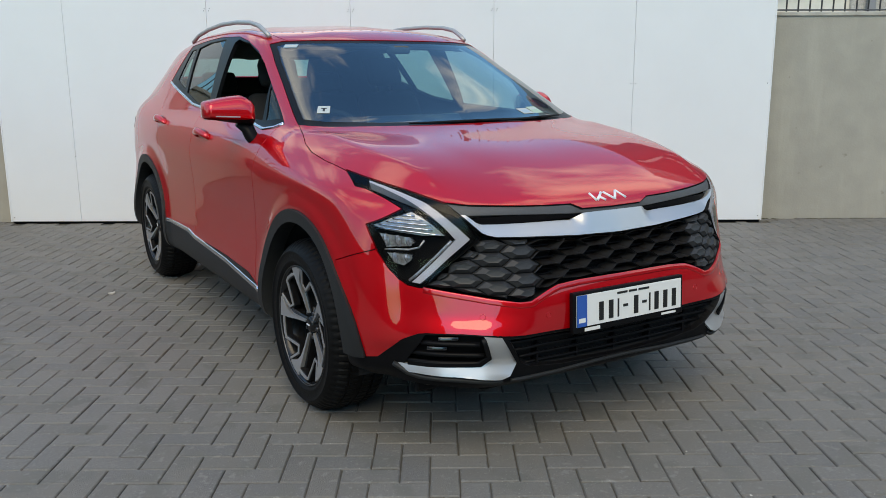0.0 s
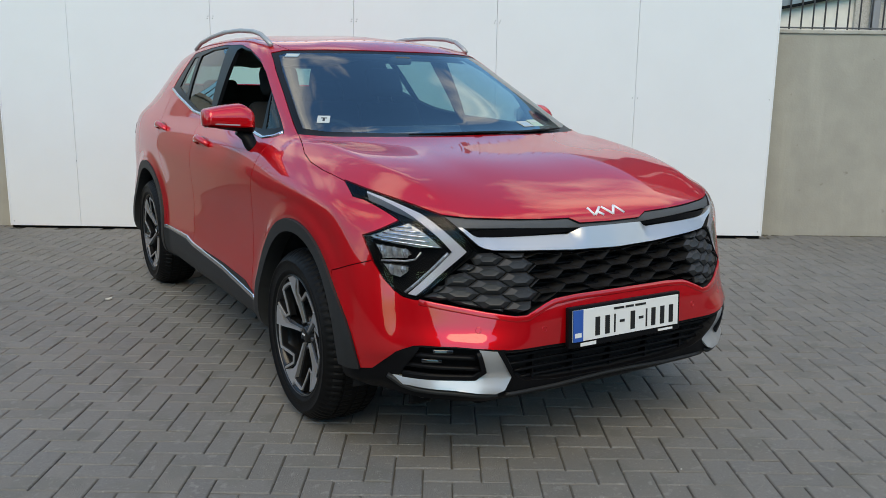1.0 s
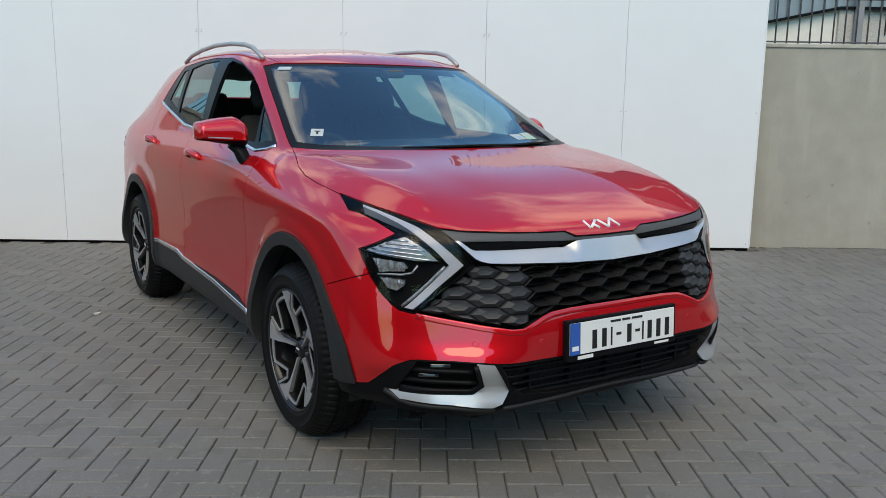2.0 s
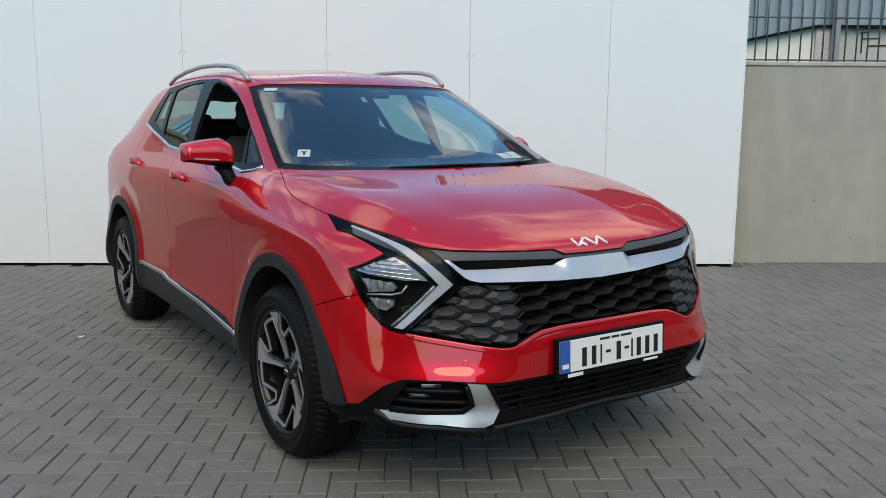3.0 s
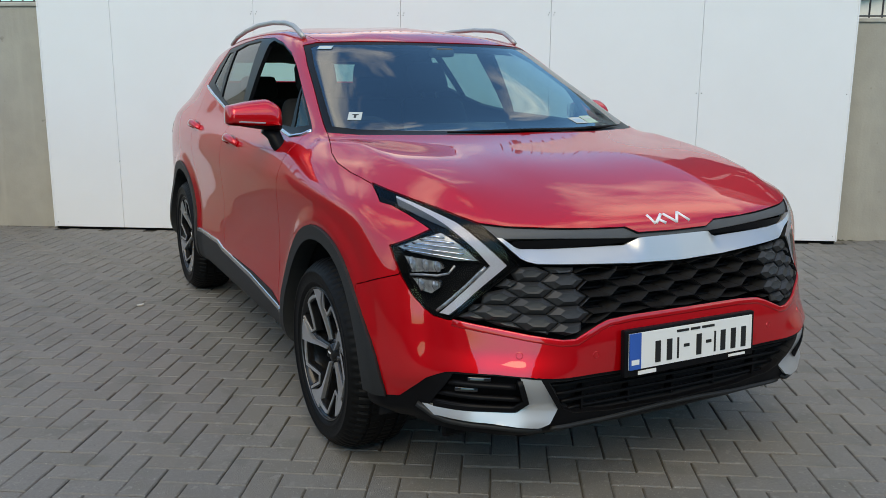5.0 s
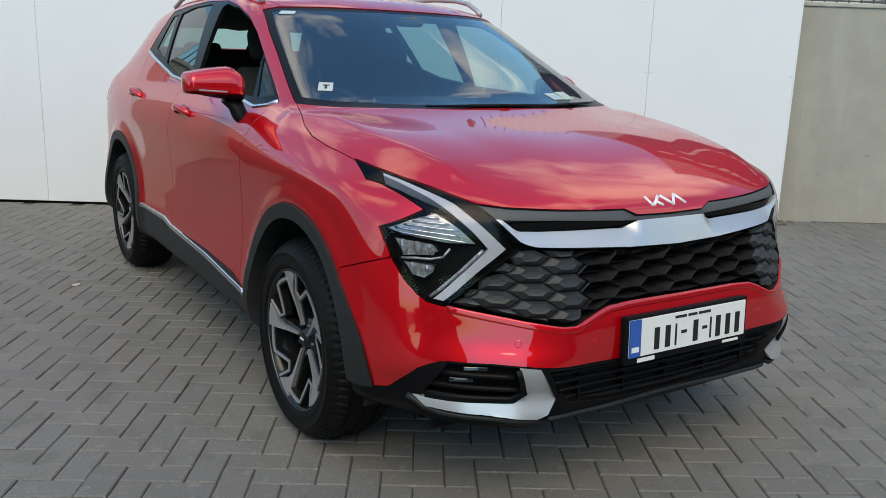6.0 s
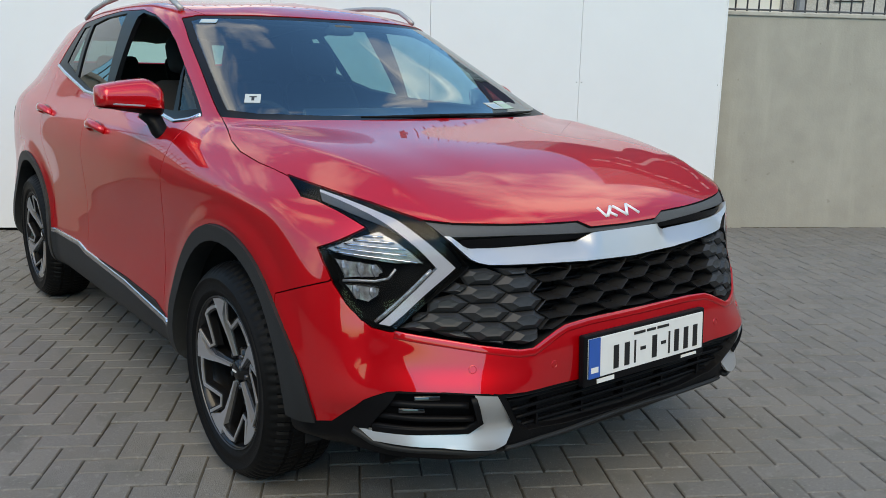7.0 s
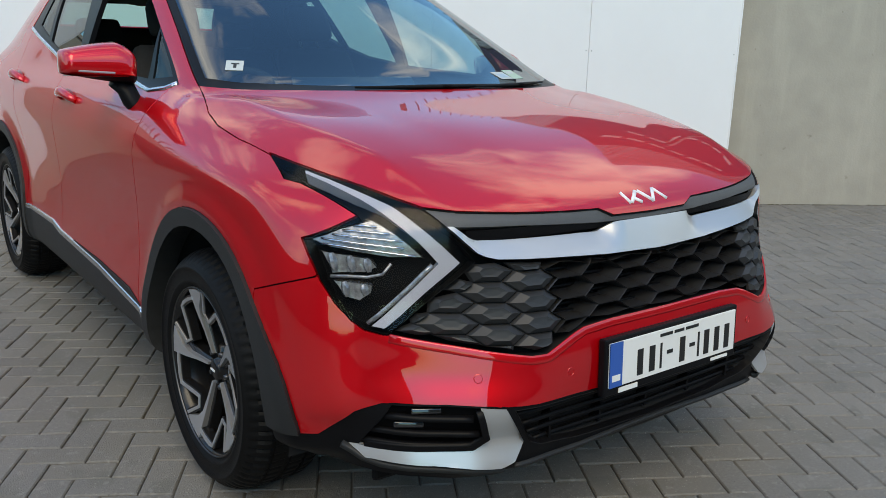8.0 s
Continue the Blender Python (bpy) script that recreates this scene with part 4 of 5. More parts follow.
for (a, b), (c, d) in zip(hits, hits[1:]):
    bm.faces.new([bm.verts.new(p) for p in (a + Vector((0, .014, 0)), c + Vector((0, .014, 0)), d + Vector((0, .030, 0)), b + Vector((0, .030, 0)))])
bmesh.ops.remove_doubles(bm, verts=bm.verts, dist=1e-5)
part("recess_strip", bm, BLACK_PLASTIC, grille, "matt dark strip behind the silver bar")
MESH_AREA = [(-.545, .803), (-.50, .797), (-.34, .789), (-.178, .780), (.178, .780), (.34, .789), (.50, .797), (.545, .803), (.655, .717), (.742, .645),
             (.668, .630), (.576, .614), (.465, .598), (.42, .599), (.39, .612), (.337, .634), (.305, .644), (.22, .650), (-.22, .650), (-.305, .644), (-.337, .634), (-.39, .612), (-.42, .599), (-.465, .598), (-.576, .614), (-.668, .630), (-.742, .645), (-.655, .717)]
GRILLE_GREY = material("grille_grey", (0.019, 0.020, 0.022), rough=0.5, vary=0.2, scale=30, per_object=0.12)
GRILLE_BLACK = material("grille_black", (0.020, 0.020, 0.021), rough=0.32, vary=0.1, scale=30)
PITCH_X, PITCH_Z = 0.106, 0.047
for i in range(-9, 10):
    for j in range(-1, 6):
        cx = i * PITCH_X
        cz = 0.607 + j * PITCH_Z + (PITCH_Z / 2 if i % 2 else 0) + 0.012 * abs(cx)
        w, hgt = 0.071, PITCH_Z / 2
        hexagon = [(cx + w, cz), (cx + .035, cz + hgt), (cx - .035, cz + hgt), (cx - w, cz), (cx - .035, cz - hgt), (cx + .035, cz - hgt)]
        if not inside(MESH_AREA, (cx, cz)):
            near = [p for p in hexagon if inside(MESH_AREA, p)]
            if len(near) < 2:
                continue
            cx, cz = sum(p[0] for p in near) / len(near), sum(p[1] for p in near) / len(near)
        clipped = []
        for p in hexagon:
            k = 1.0
            while k > 0.05 and not inside(MESH_AREA, (cx + (p[0] - cx) * k, cz + (p[1] - cz) * k)):
                k -= 0.05
            clipped.append((cx + (p[0] - cx) * k, cz + (p[1] - cz) * k))
        blind = abs(cx) > 0.40
        bm = bmesh.new()
        rings = []
        for scale, depth, lift in ((1.0, .020, 0), (.90, .012, .001), (.50, .000, .004), (.30, .001, .004)) if blind else ((1.0, .009, 0), (.965, .006, 0), (.78, .07, .0)):
            vs = []
            for p in clipped:
                h = on_skin(cx + (p[0] - cx) * scale, cz + (p[1] - cz) * scale + lift, "xz")
                vs.append(bm.verts.new(h[0] + Vector((0, depth, 0))))
            rings.append(vs)
        for q, r in zip(rings, rings[1:]):
            for a in range(6):
                bm.faces.new((q[a], q[(a + 1) % 6], r[(a + 1) % 6], r[a]))
        if blind:
            bm.faces.new(rings[-1])
        bmesh.ops.recalc_face_normals(bm, faces=bm.faces)
        bm.normal_update()
        if sum(f.normal.y for f in bm.faces) > 0:
            bmesh.ops.reverse_faces(bm, faces=bm.faces)
        part("grille_cell", bm, GRILLE_GREY if blind else GRILLE_BLACK, grille, smooth=False)
for z in (.66, .68, .70, .72, .74, .76):
    bm = bmesh.new()
    tube(bm, [on_skin(x, z, "xz")[0] + Vector((0, .055, 0)) for x in np.linspace(-.42, .42, 15)], .005, 5)
    part("shutter_slat", bm, BLACK_PLASTIC, grille)

# ---- lower intake, fog lamp corners ----
part("lower_intake", sheet(faces_of("intake"), "both", offset=-0.06, flange=-0.058, gap=0), DARK_VOID, car, "black lower air intake")
for z in (.452, .421, .389, .358):
    bm = bmesh.new()
    half = .495 - .95 * (.452 - z)
    tube(bm, [on_skin(x, z, "xz")[0] + Vector((0, .030, 0)) for x in np.linspace(-half, half, 25)], .0065, 6)
    part("intake_slat", bm, BLACK_PLASTIC, car)
for x in (-.36, -.18, 0, .18, .36):
    bm = bmesh.new()
    box(bm, x - .004, x + .004, -.815, -.78, .345, .465)
    part("intake_rib", bm, BLACK_PLASTIC, car, smooth=False)
for s, sg in (("right", -1), ("left", 1)):
    fog = part("fog_lamp_pocket", sheet(faces_of("fog_recess"), s, offset=-0.045, flange=-0.043, gap=0), BLACK_PLASTIC, car, "black fog lamp pocket with slats")
    part("silver_bezel", sheet(faces_of("fog_bezel"), s, offset=lambda c: 0.020 - 0.72 * max(0, c.z - .335) if c.z < 0.385 else -0.016 + .14 * (c.z - .385), flange=0.010, gap=0), SILVER_PAINT, car, "satin silver hooked corner bezel")
    part("bezel_lip", ribbon([(sg * x, z) for x, z in ((.500, .317), (.520, .313), (.652, .323), (.757, .328), (.79, .337), (.828, .366))], "xz", .008, .012), GREY_PLASTIC, car, "dark lip under the silver bezel")
    part("pocket_edge", ribbon([(sg * x, z) for x, z in ((.601, .476), (.566, .404), (.592, .379), (.70, .376), (.795, .373))], "xz", .008, -.002, sink=.018), BLACK_PLASTIC, fog, "rounded black pocket edge")
    for z, x0, x1 in ((.455, .60, .765), (.415, .575, .785), (.382, .592, .800)):
        bm = bmesh.new()
        tube(bm, [on_skin(sg * x, z, "xz")[0] + Vector((0, .018, 0)) for x in np.linspace(x0, x1, 9)], .0085, 6)
        part("slat", bm, BLACK_PLASTIC, fog)
    for z, xc in ((.472, .69), (.436, .715)):
        bm = bmesh.new()
        p = on_skin(sg * xc, z, "xz")[0]
        box(bm, -.035, .035, -.01, .01, -.007, .007, .003, Matrix.Translation(p + Vector((0, .03, 0))) @ pose(0, 0, 0, 0, 0, 28 * sg))
        part("fog_lens", bm, GLOSS_BLACK, fog)

part("valance_lip", ribbon([(x, .313 + .006 * math.cos(9 * x)) for x in np.linspace(-.47, .47, 48)], "xz", .0055, .006), GREY_PLASTIC, car, "wavy dark grey lip along the valance")

# ---- number plate, badge, sensors ----
PLATE_WHITE = material("plate_white", (0.78, 0.78, 0.76), rough=0.35, vary=0.02)
PLATE_BLUE = material("plate_blue", (0.01, 0.10, 0.40), rough=0.35)
PLATE_INK = material("plate_ink", (0.012, 0.012, 0.012), rough=0.4)
BADGE = material("badge_silver", (0.80, 0.80, 0.81), rough=0.35)
plate = thing("number_plate", pose(-.008, -.889, .54, -3) @ Matrix.Diagonal((.968, 1, 1, 1)), "white plate with blue band and dark bars in black holder", "number plate")
P = plate.matrix_basis


def plate_part(name, x0, x1, z0, z1, y0, y1, mat, parent, bevel=.001, label=""):
    b = bmesh.new()
    box(b, x0, x1, y0, y1, z0, z1, bevel, P)
    return part(name, b, mat, parent, label, smooth=False)


holder = plate_part("holder", -.274, .274, -.078, .068, -.010, .012, BLACK_PLASTIC, plate, .004)
plate_part("plate", -.26, .26, -.055, .057, -.0145, -.008, PLATE_WHITE, plate)
plate_part("blue_band", -.26, -.214, -.055, .057, -.0155, -.012, PLATE_BLUE, plate, .0003)
for x0, x1 in ((-.165, -.128), (-.118, -.081), (-.070, -.058), (.006, .043), (.088, .100), (.111, .148), (.157, .194), (.203, .240), (-.212 + .458, .250)):
    if x1 - x0 > .008:
        w = min(.011, (x1 - x0) * .32)
        plate_part("dark_bar", (x0 + x1) / 2 - w, (x0 + x1) / 2 + w, -.043, .024, -.0158, -.012, PLATE_INK, plate, .0003)
for x0, x1 in ((-.040, -.016), (.055, .078)):
    plate_part("dark_bar", x0, x1, -.010, .000, -.0158, -.012, PLATE_INK, plate, .0003)
for x0, x1 in ((-.07, -.02), (-.012, .028), (.036, .09)):
    plate_part("fine_bar", x0, x1, .040, .048, -.0158, -.012, PLATE_INK, plate, .0003)
plate_part("pale_bar", -.252, -.222, -.040, -.024, -.0162, -.012, PLATE_WHITE, plate, .0003)
plate_part("pale_bar", -.222, -.150, -.074, -.062, -.0125, -.009, PLATE_WHITE, plate, .0003)
plate_part("pale_bar", .16, .235, -.071, -.063, -.0125, -.009, PLATE_WHITE, plate, .0003)

for stroke in ([(-.078, .922), (-.064, .898)], [(-.060, .900), (-.022, .922)], [(-.044, .909), (-.022, .898)], [(-.014, .922), (.022, .898)], [(.022, .898), (.048, .923)], [(.048, .923), (.078, .899)]):
    b = ribbon([(a if a else 1e-4, z) for a, z in stroke], "xz", .0050, .004)
    part("badge_stroke", b, BADGE, car)
for x, z in ((-.357, .540), (.357, .540), (-.60, .548), (.60, .548)):
    b = bmesh.new()
    p, n = on_skin(x, z, "xz")
    q = n.to_track_quat("Z", "Y").to_matrix().to_4x4()
    at = Matrix.Translation(p) @ q
    bmesh.ops.create_cone(b, cap_ends=True, segments=24, radius1=.0082, radius2=.0082, depth=.0012, matrix=at)
    tube(b, [at @ Vector((.0098 * math.cos(k), .0098 * math.sin(k), 0)) for k in np.linspace(0, 2 * math.pi, 25)], .0011, 6, cap=False)
    part("parking_sensor", b, PAINT, car, smooth=False)

# rounded red lip of the bumper under the grille
part("bumper_lip", ribbon([(x if abs(x) > 1e-4 else 1e-4, z - .008) for x, z in [(-a, b) for a, b in GRILLE[11:]] + [(a, b) for a, b in GRILLE[11:-1]][::-1]], "xz", .010, .0022), PAINT, car, "rounded red lip under the grille")

# ---- wheels ----
def spoke_plate(bm, outline, mid, x_out, x_hub, thick=.012):
    """A machined face: an outline in (across, along the spoke), dished towards the hub."""
    ca, sa = math.cos(mid), math.sin(mid)
    top, bot = [], []
    for u, r in outline:
        y, z = r * ca - u * sa, r * sa + u * ca
        x = x_hub + (x_out - x_hub) * min(1, (math.hypot(u, r) / .225)) ** 1.4
        top.append(bm.verts.new((x, y, z)))
        bot.append(bm.verts.new((x + thick, y, z)))
    n = len(outline)
    fs = [bm.faces.new(top), bm.faces.new(bot[::-1])]
    for i in range(n):
        fs.append(bm.faces.new((top[i], bot[i], bot[(i + 1) % n], top[(i + 1) % n])))
    bmesh.ops.recalc_face_normals(bm, faces=fs)


def build_wheel():
    """A wheel whose outer face looks to -x, round its own hub."""
    root = new("wheel")
    root.parent = car
    R = TYRE_R
    bm = bmesh.new()
    steps = 288
    prof = [(.236, -.098), (.243, -.112), (.258, -.119), (.262, -.1225), (.268, -.1225), (.272, -.121), (.290, -.124), (.305, -.1245), (.308, -.1275), (.314, -.1275), (.317, -.1225), (.328, -.117), (.339, -.108), (.350, -.096), (.360, -.080), (.3665, -.062), (.360, -.060), (.360, -.050), (.368, -.048),
            (.3685, -.012), (.361, -.010), (.361, .010), (.3685, .012), (.368, .048), (.360, .050), (.360, .060), (.367, .062), (.3655, .088), (.3575, .103), (.345, .114), (.29, .124), (.243, .112), (.236, .09)]
    prof = [(.2475 + (r - .243) * (R - .2475) / (.3685 - .243), x * .97) for r, x in prof]
    rings = []
    for k, (r, x) in enumerate(prof):
        row = []
        for j in range(steps):
            rr = r
            if .058 <= abs(x) <= .112 and r > R - .030 and j % 4 == 0:
                rr -= .006
            elif abs(x) < .05 and r > R - .004 and (j + 1) % 4 == 0:
                rr -= .003
            a = 2 * math.pi * j / steps
            row.append(bm.verts.new((x, rr * math.cos(a), rr * math.sin(a))))
        rings.append(row)
    for q, s in zip(rings, rings[1:]):
        for j in range(steps):
            bm.faces.new((q[j], s[j], s[(j + 1) % steps], q[(j + 1) % steps]))
    bmesh.ops.recalc_face_normals(bm, faces=bm.faces)
    sub = []
    for f in bm.faces:
        c = f.calc_center_median()
        f.smooth = math.hypot(c.y, c.z) < R - .018
    sub.append(("tyre", bm, RUBBER, "black tyre with raised shoulder blocks", None))
    bm = bmesh.new()
    turn(bm, [(.250, -.104), (.2475, -.111), (.240, -.106), (.232, -.085), (.222, -.04), (.21, .09)], (0, 0, 0), 72)
    sub.append(("rim", bm, ALLOY_BLACK, "gloss black rim barrel", True))
    bm = bmesh.new()
    turn(bm, [(.2470, -.1120), (.2458, -.1132), (.2444, -.1126), (.2436, -.1090)], (0, 0, 0), 96)
    sub.append(("rim_edge", bm, STEEL, "thin machined rim edge", True))
    bm = bmesh.new()
    turn(bm, [(.0005, -.02), (.165, -.02), (.165, .01), (.0005, .01)], (0, 0, 0), 48)
    sub.append(("brake_disc", bm, STEEL, "", False))
    bm = bmesh.new()
    box(bm, -.045, .03, -.185, -.10, -.07, .07, .012)
    sub.append(("brake_caliper", bm, STEEL, "", False))
    bm = bmesh.new()
    turn(bm, [(.0005, -.080), (.024, -.079), (.031, -.074), (.033, -.06), (.070, -.058), (.078, -.045), (.078, .0)], (0, 0, 0), 48)
    sub.append(("hub", bm, ALLOY_BLACK, "black hub with centre cap", True))
    bm = bmesh.new()
    box(bm, -.0825, -.080, -.014, .014, -.003, .003)
    sub.append(("cap_mark", bm, BADGE, "", False))
    for k in range(5):
        a = math.radians(152 - 72 * k)
        unit = .249
        blade = [(-.030, .19), (.004, .19), (-.030, .45), (-.050, .63), (-.005, .75), (.170, .915), (.165, .940), (.02, .965), (-.185, .948), (-.140, .70), (-.080, .45)]
        body = [(-.060, .19), (.045, .19), (.020, .42), (.035, .62), (.10, .72), (.235, .87), (.22, .925), (.02, .955), (-.225, .935), (-.18, .70), (-.12, .45)]
        bm = bmesh.new()
        spoke_plate(bm, [(u * unit, r * unit) for u, r in body], a, -.090, -.062, .035)
        bmesh.ops.bevel(bm, geom=bm.edges[:], offset=.003, segments=1, affect="EDGES")
        sub.append(("spoke", bm, ALLOY_BLACK, "gloss black spoke body", False))
        bm = bmesh.new()
        spoke_plate(bm, [(u * unit, r * unit) for u, r in blade], a, -.1090, -.0715, .022)
        sub.append(("machined_face", bm, ALLOY, "bright machined spoke face", False))
        # thin jagged bracket from this spoke's outer corner, in and back out to the rim
        way = [(.215, .92), (.06, .675), (.135, .575), (.30, .635), (.525, .715), (.60, .655), (.70, .52), (.755, .41)]
        for width, x_out, x_hub, thick, name, mat, label in ((.0105, -.1045, -.068, .026, "web", ALLOY_BLACK, "black jagged web"), (.0048, -.1085, -.0710, .005, "web_edge", ALLOY, "bright jagged web edge")):
            line = [Vector((u * unit, r * unit)) for u, r in way]
            one, two = [], []
            for k2, p in enumerate(line):
                d = (line[min(k2 + 1, len(line) - 1)] - line[max(k2 - 1, 0)]).normalized()
                nrm = Vector((-d.y, d.x)) * width
                one.append(tuple(p + nrm))
                two.append(tuple(p - nrm))
            bm = bmesh.new()
            for i in range(len(line) - 1):
                spoke_plate(bm, [one[i], one[i + 1], two[i + 1], two[i]], a, x_out, x_hub, thick)
            bmesh.ops.remove_doubles(bm, verts=bm.verts, dist=1e-5)
            sub.append((name, bm, mat, label, False))
        bm = bmesh.new()
        aa = a - math.radians(36)
        bmesh.ops.create_cone(bm, cap_ends=True, segments=12, radius1=.009, radius2=.007, depth=.02, matrix=Matrix.Translation((-.060, .055 * math.cos(aa), .055 * math.sin(aa))) @ pose(0, 0, 0, 0, -90, 0))
        sub.append(("wheel_bolt", bm, STEEL, "", True))
    for name, b, mat, label, smooth in sub:
        ob = link_mesh(name, b, mat, smooth)
        ob.parent = root
        tagged(ob, label)
    return root


first = build_wheel()
tagged(first, "black and machined silver alloy wheel")
CAR_INV = world_of(car).inverted()
wheels = [first] + [copy_thing(first, Matrix()) for _ in range(3)]
for k, w in enumerate(wheels):
    axle = .040 if k < 2 else WHEELBASE + .045
    w.matrix_parent_inverse = Matrix()
    m = pose(-HALF_TRACK, axle, TYRE_R - .003, 37 * (k > 1)) if k % 2 == 0 else pose(HALF_TRACK, axle, TYRE_R - .003, 0, 0, 180)
    w.matrix_basis = CAR_INV @ m

# wheel wells, underside
for sg in (-1, 1):
    for axle in (0, WHEELBASE):
        bm = bmesh.new()
        rows = []
        for i in range(33):
            a = math.radians(-11 + 202 * i / 32)
            y, z = axle + .44 * math.cos(a), .365 + .44 * math.sin(a)
            rows.append([bm.verts.new((sg * x, y, z)) for x in (.875, .52)])
        for q, r in zip(rows, rows[1:]):
            bm.faces.new((q[0], q[1], r[1], r[0]))
        bm.faces.new([r[1] for r in rows])
        part("wheel_well", bm, DARK_VOID, car, smooth=False)
bm = bmesh.new()
box(bm, -.52, .52, -.70, 3.4, .245, .33, .02)
box(bm, -.80, .80, .52, 2.16, .22, .32, .02)
box(bm, -.70, .70, -.62, -.48, .275, .34, .02)
part("underbody", bm, BLACK_PLASTIC, car, "black underbody tray", smooth=False)
for sg in (-1, 1):
    bm = bmesh.new()
    box(bm, sg * .66 - .045, sg * .66 + .045, -.56, -.54, .235, .29, .01)
    part("air_deflector", bm, BLACK_PLASTIC, car, smooth=False)

# ---- mirrors, handles, rails, strips, wipers ----
BELT_STRIP = [(.455, 1.139), (.515, 1.121), (.614, 1.109), (.70, 1.118), (.766, 1.127), (1.2, 1.143), (1.8, 1.183), (2.06, 1.232), (2.425, 1.30)]
SILL_STRIP = [(.50, .398), (1.013, .440), (1.597, .460), (1.72, .478), (2.20, .470)]
for side in (-1, 1):
    part("belt_strip", ribbon(BELT_STRIP, "yz", .0075, .005, side), SATIN_CHROME, car, "bright window-line strip")
    part("sill_strip", ribbon(SILL_STRIP, "yz", .012, .008, side), SATIN_CHROME, car, "satin silver sill strip")
    # roof rail
    bm = bmesh.new()
    pts = [(.632, 1.03, 1.530), (.637, 1.08, 1.556), (.641, 1.16, 1.588), (.643, 1.28, 1.607), (.645, 1.5, 1.620), (.642, 1.8, 1.622), (.635, 2.1, 1.607), (.625, 2.35, 1.583), (.615, 2.52, 1.548)]
    tube(bm, [(side * x, y, z) for x, y, z in dense(pts, .05)], .0118, 10)
    part("roof_rail", bm, RAIL_SILVER, car, "satin silver roof rail")
    # door handles
    for y0, y1, z in ((1.26, 1.47, 1.034), (2.20, 2.41, 1.066)):
        bm = bmesh.new()
        pts = []
        for i in range(13):
            a = i / 12
            p, n = on_skin(y0 + (y1 - y0) * a, z + .006 * math.sin(math.pi * a), "yz", side)
            pts.append(p + n * (.034 * math.sin(math.pi * min(1, max(0, a))) ** .35))
        tube(bm, pts, [.010 + .003 * math.sin(math.pi * i / 12) for i in range(13)], 12)
        bmesh.ops.scale(bm, vec=(1, 1, 1.55), space=Matrix.Translation((0, 0, -z)), verts=bm.verts)
        handle = part("door_handle", bm, PAINT, car, "red pull handle")
        bm = bmesh.new()
        p, n = on_skin((y0 + y1) / 2, z - .004, "yz", side)
        bmesh.ops.create_uvsphere(bm, u_segments=20, v_segments=12, radius=1)
        bmesh.ops.transform(bm, matrix=Matrix.Translation(p - n * .0015) @ Matrix.Diagonal((.004, .085, .042, 1)), verts=bm.verts)
        # disc stands slightly proud; its darker red paints the shade of a recess
        part("handle_cup", bm, material("cup_shade_red", (0.30, 0.008, 0.014), rough=0.4, metal=0.3, coat=0.6) if side < 0 and y0 < 2 else bpy.data.materials["cup_shade_red"], handle, "raised red disc with the handle recess's shade in its colour")
    # mirror: a rounded shell that tapers towards the outside
    def mirror_shell(z_lo, z_hi, grow=0.0):
        b = bmesh.new()
        nx, na = 18, 24
        rows = []
        for i in range(nx + 1):
            a = i / nx
            x = .862 + .232 * a
            e0 = math.sqrt(max(0, 1 - ((.16 - a) / .17) ** 2)) if a < .16 else 1
            e1 = math.sqrt(max(0, 1 - ((a - .93) / .075) ** 2)) if a > .93 else 1
            k = max(.02, min(e0, e1))
            top, bot = 1.200 + .062 * math.sqrt(min(1, a / .28)) - .030 * a * a, 1.126 + .034 * a ** 1.5
            cz, hz = (top + bot) / 2, (top - bot) / 2 * (.75 + .25 * min(1, k * 1.5))
            cy, hy = .655 - .005 * a, (.092 - .022 * a) * k
            row = []
            for j in range(na):
                t = 2 * math.pi * j / na
                c, s = math.cos(t), math.sin(t)
                y = cy + math.copysign(abs(c) ** .62, c) * (hy + grow)
                z = cz + math.copysign(abs(s) ** .62, s) * (hz + grow)
                row.append(b.verts.new((side * x, min(y, .715), min(max(z, z_lo), max(z_hi, bot + .001)))))
            rows.append(row)
        for q, r in zip(rows, rows[1:]):
            for j in range(na):
                b.faces.new((q[j], q[(j + 1) % na], r[(j + 1) % na], r[j]))
        b.faces.new(rows[0])
        b.faces.new(rows[-1][::-1])
        bmesh.ops.recalc_face_normals(b, faces=b.faces)
        return b
    fold = Matrix() if side < 0 else Matrix.Translation((.835, .665, -.01)) @ pose(0, 0, 0, 0, 0, 78) @ Matrix.Translation((-.875, -.655, 0))

    def mirror_part(name, b, mat, parent, label=""):
        bmesh.ops.transform(b, matrix=fold, verts=b.verts)
        return part(name, b, mat, parent, label)
    mirror = mirror_part("door_mirror", mirror_shell(1.154, 1.4), PAINT, car, "red door mirror on a black arm" if side < 0 else "red door mirror folded back")
    mirror_part("lower_shell", mirror_shell(1.0, 1.156, -.003), BLACK_PLASTIC, mirror, "black lower mirror shell")
    bm = bmesh.new()
    tube(bm, [(side * (.862 + .232 * (.36 + .56 * a)), .655 - .91 * (.092 - .022 * (.36 + .56 * a)) + .012 * max(0, a - .85) / .15, 1.168 + .008 * a) for a in np.linspace(0, 1, 12)], .008, 8)
    mirror_part("indicator", bm, LIGHT_GUIDE, mirror, "pale indicator strip")
    bm = bmesh.new()
    tube(bm, [(side * .845, .66, 1.045), (side * .872, .655, 1.075), (side * .893, .65, 1.115), (side * .93, .65, 1.142)], [.030, .030, .030, .026], 12)
    bmesh.ops.scale(bm, vec=(1, 1.25, 1), space=Matrix.Translation((0, -.65, 0)), verts=bm.verts)
    part("mirror_arm", bm, BLACK_PLASTIC, mirror)
    bm = bmesh.new()
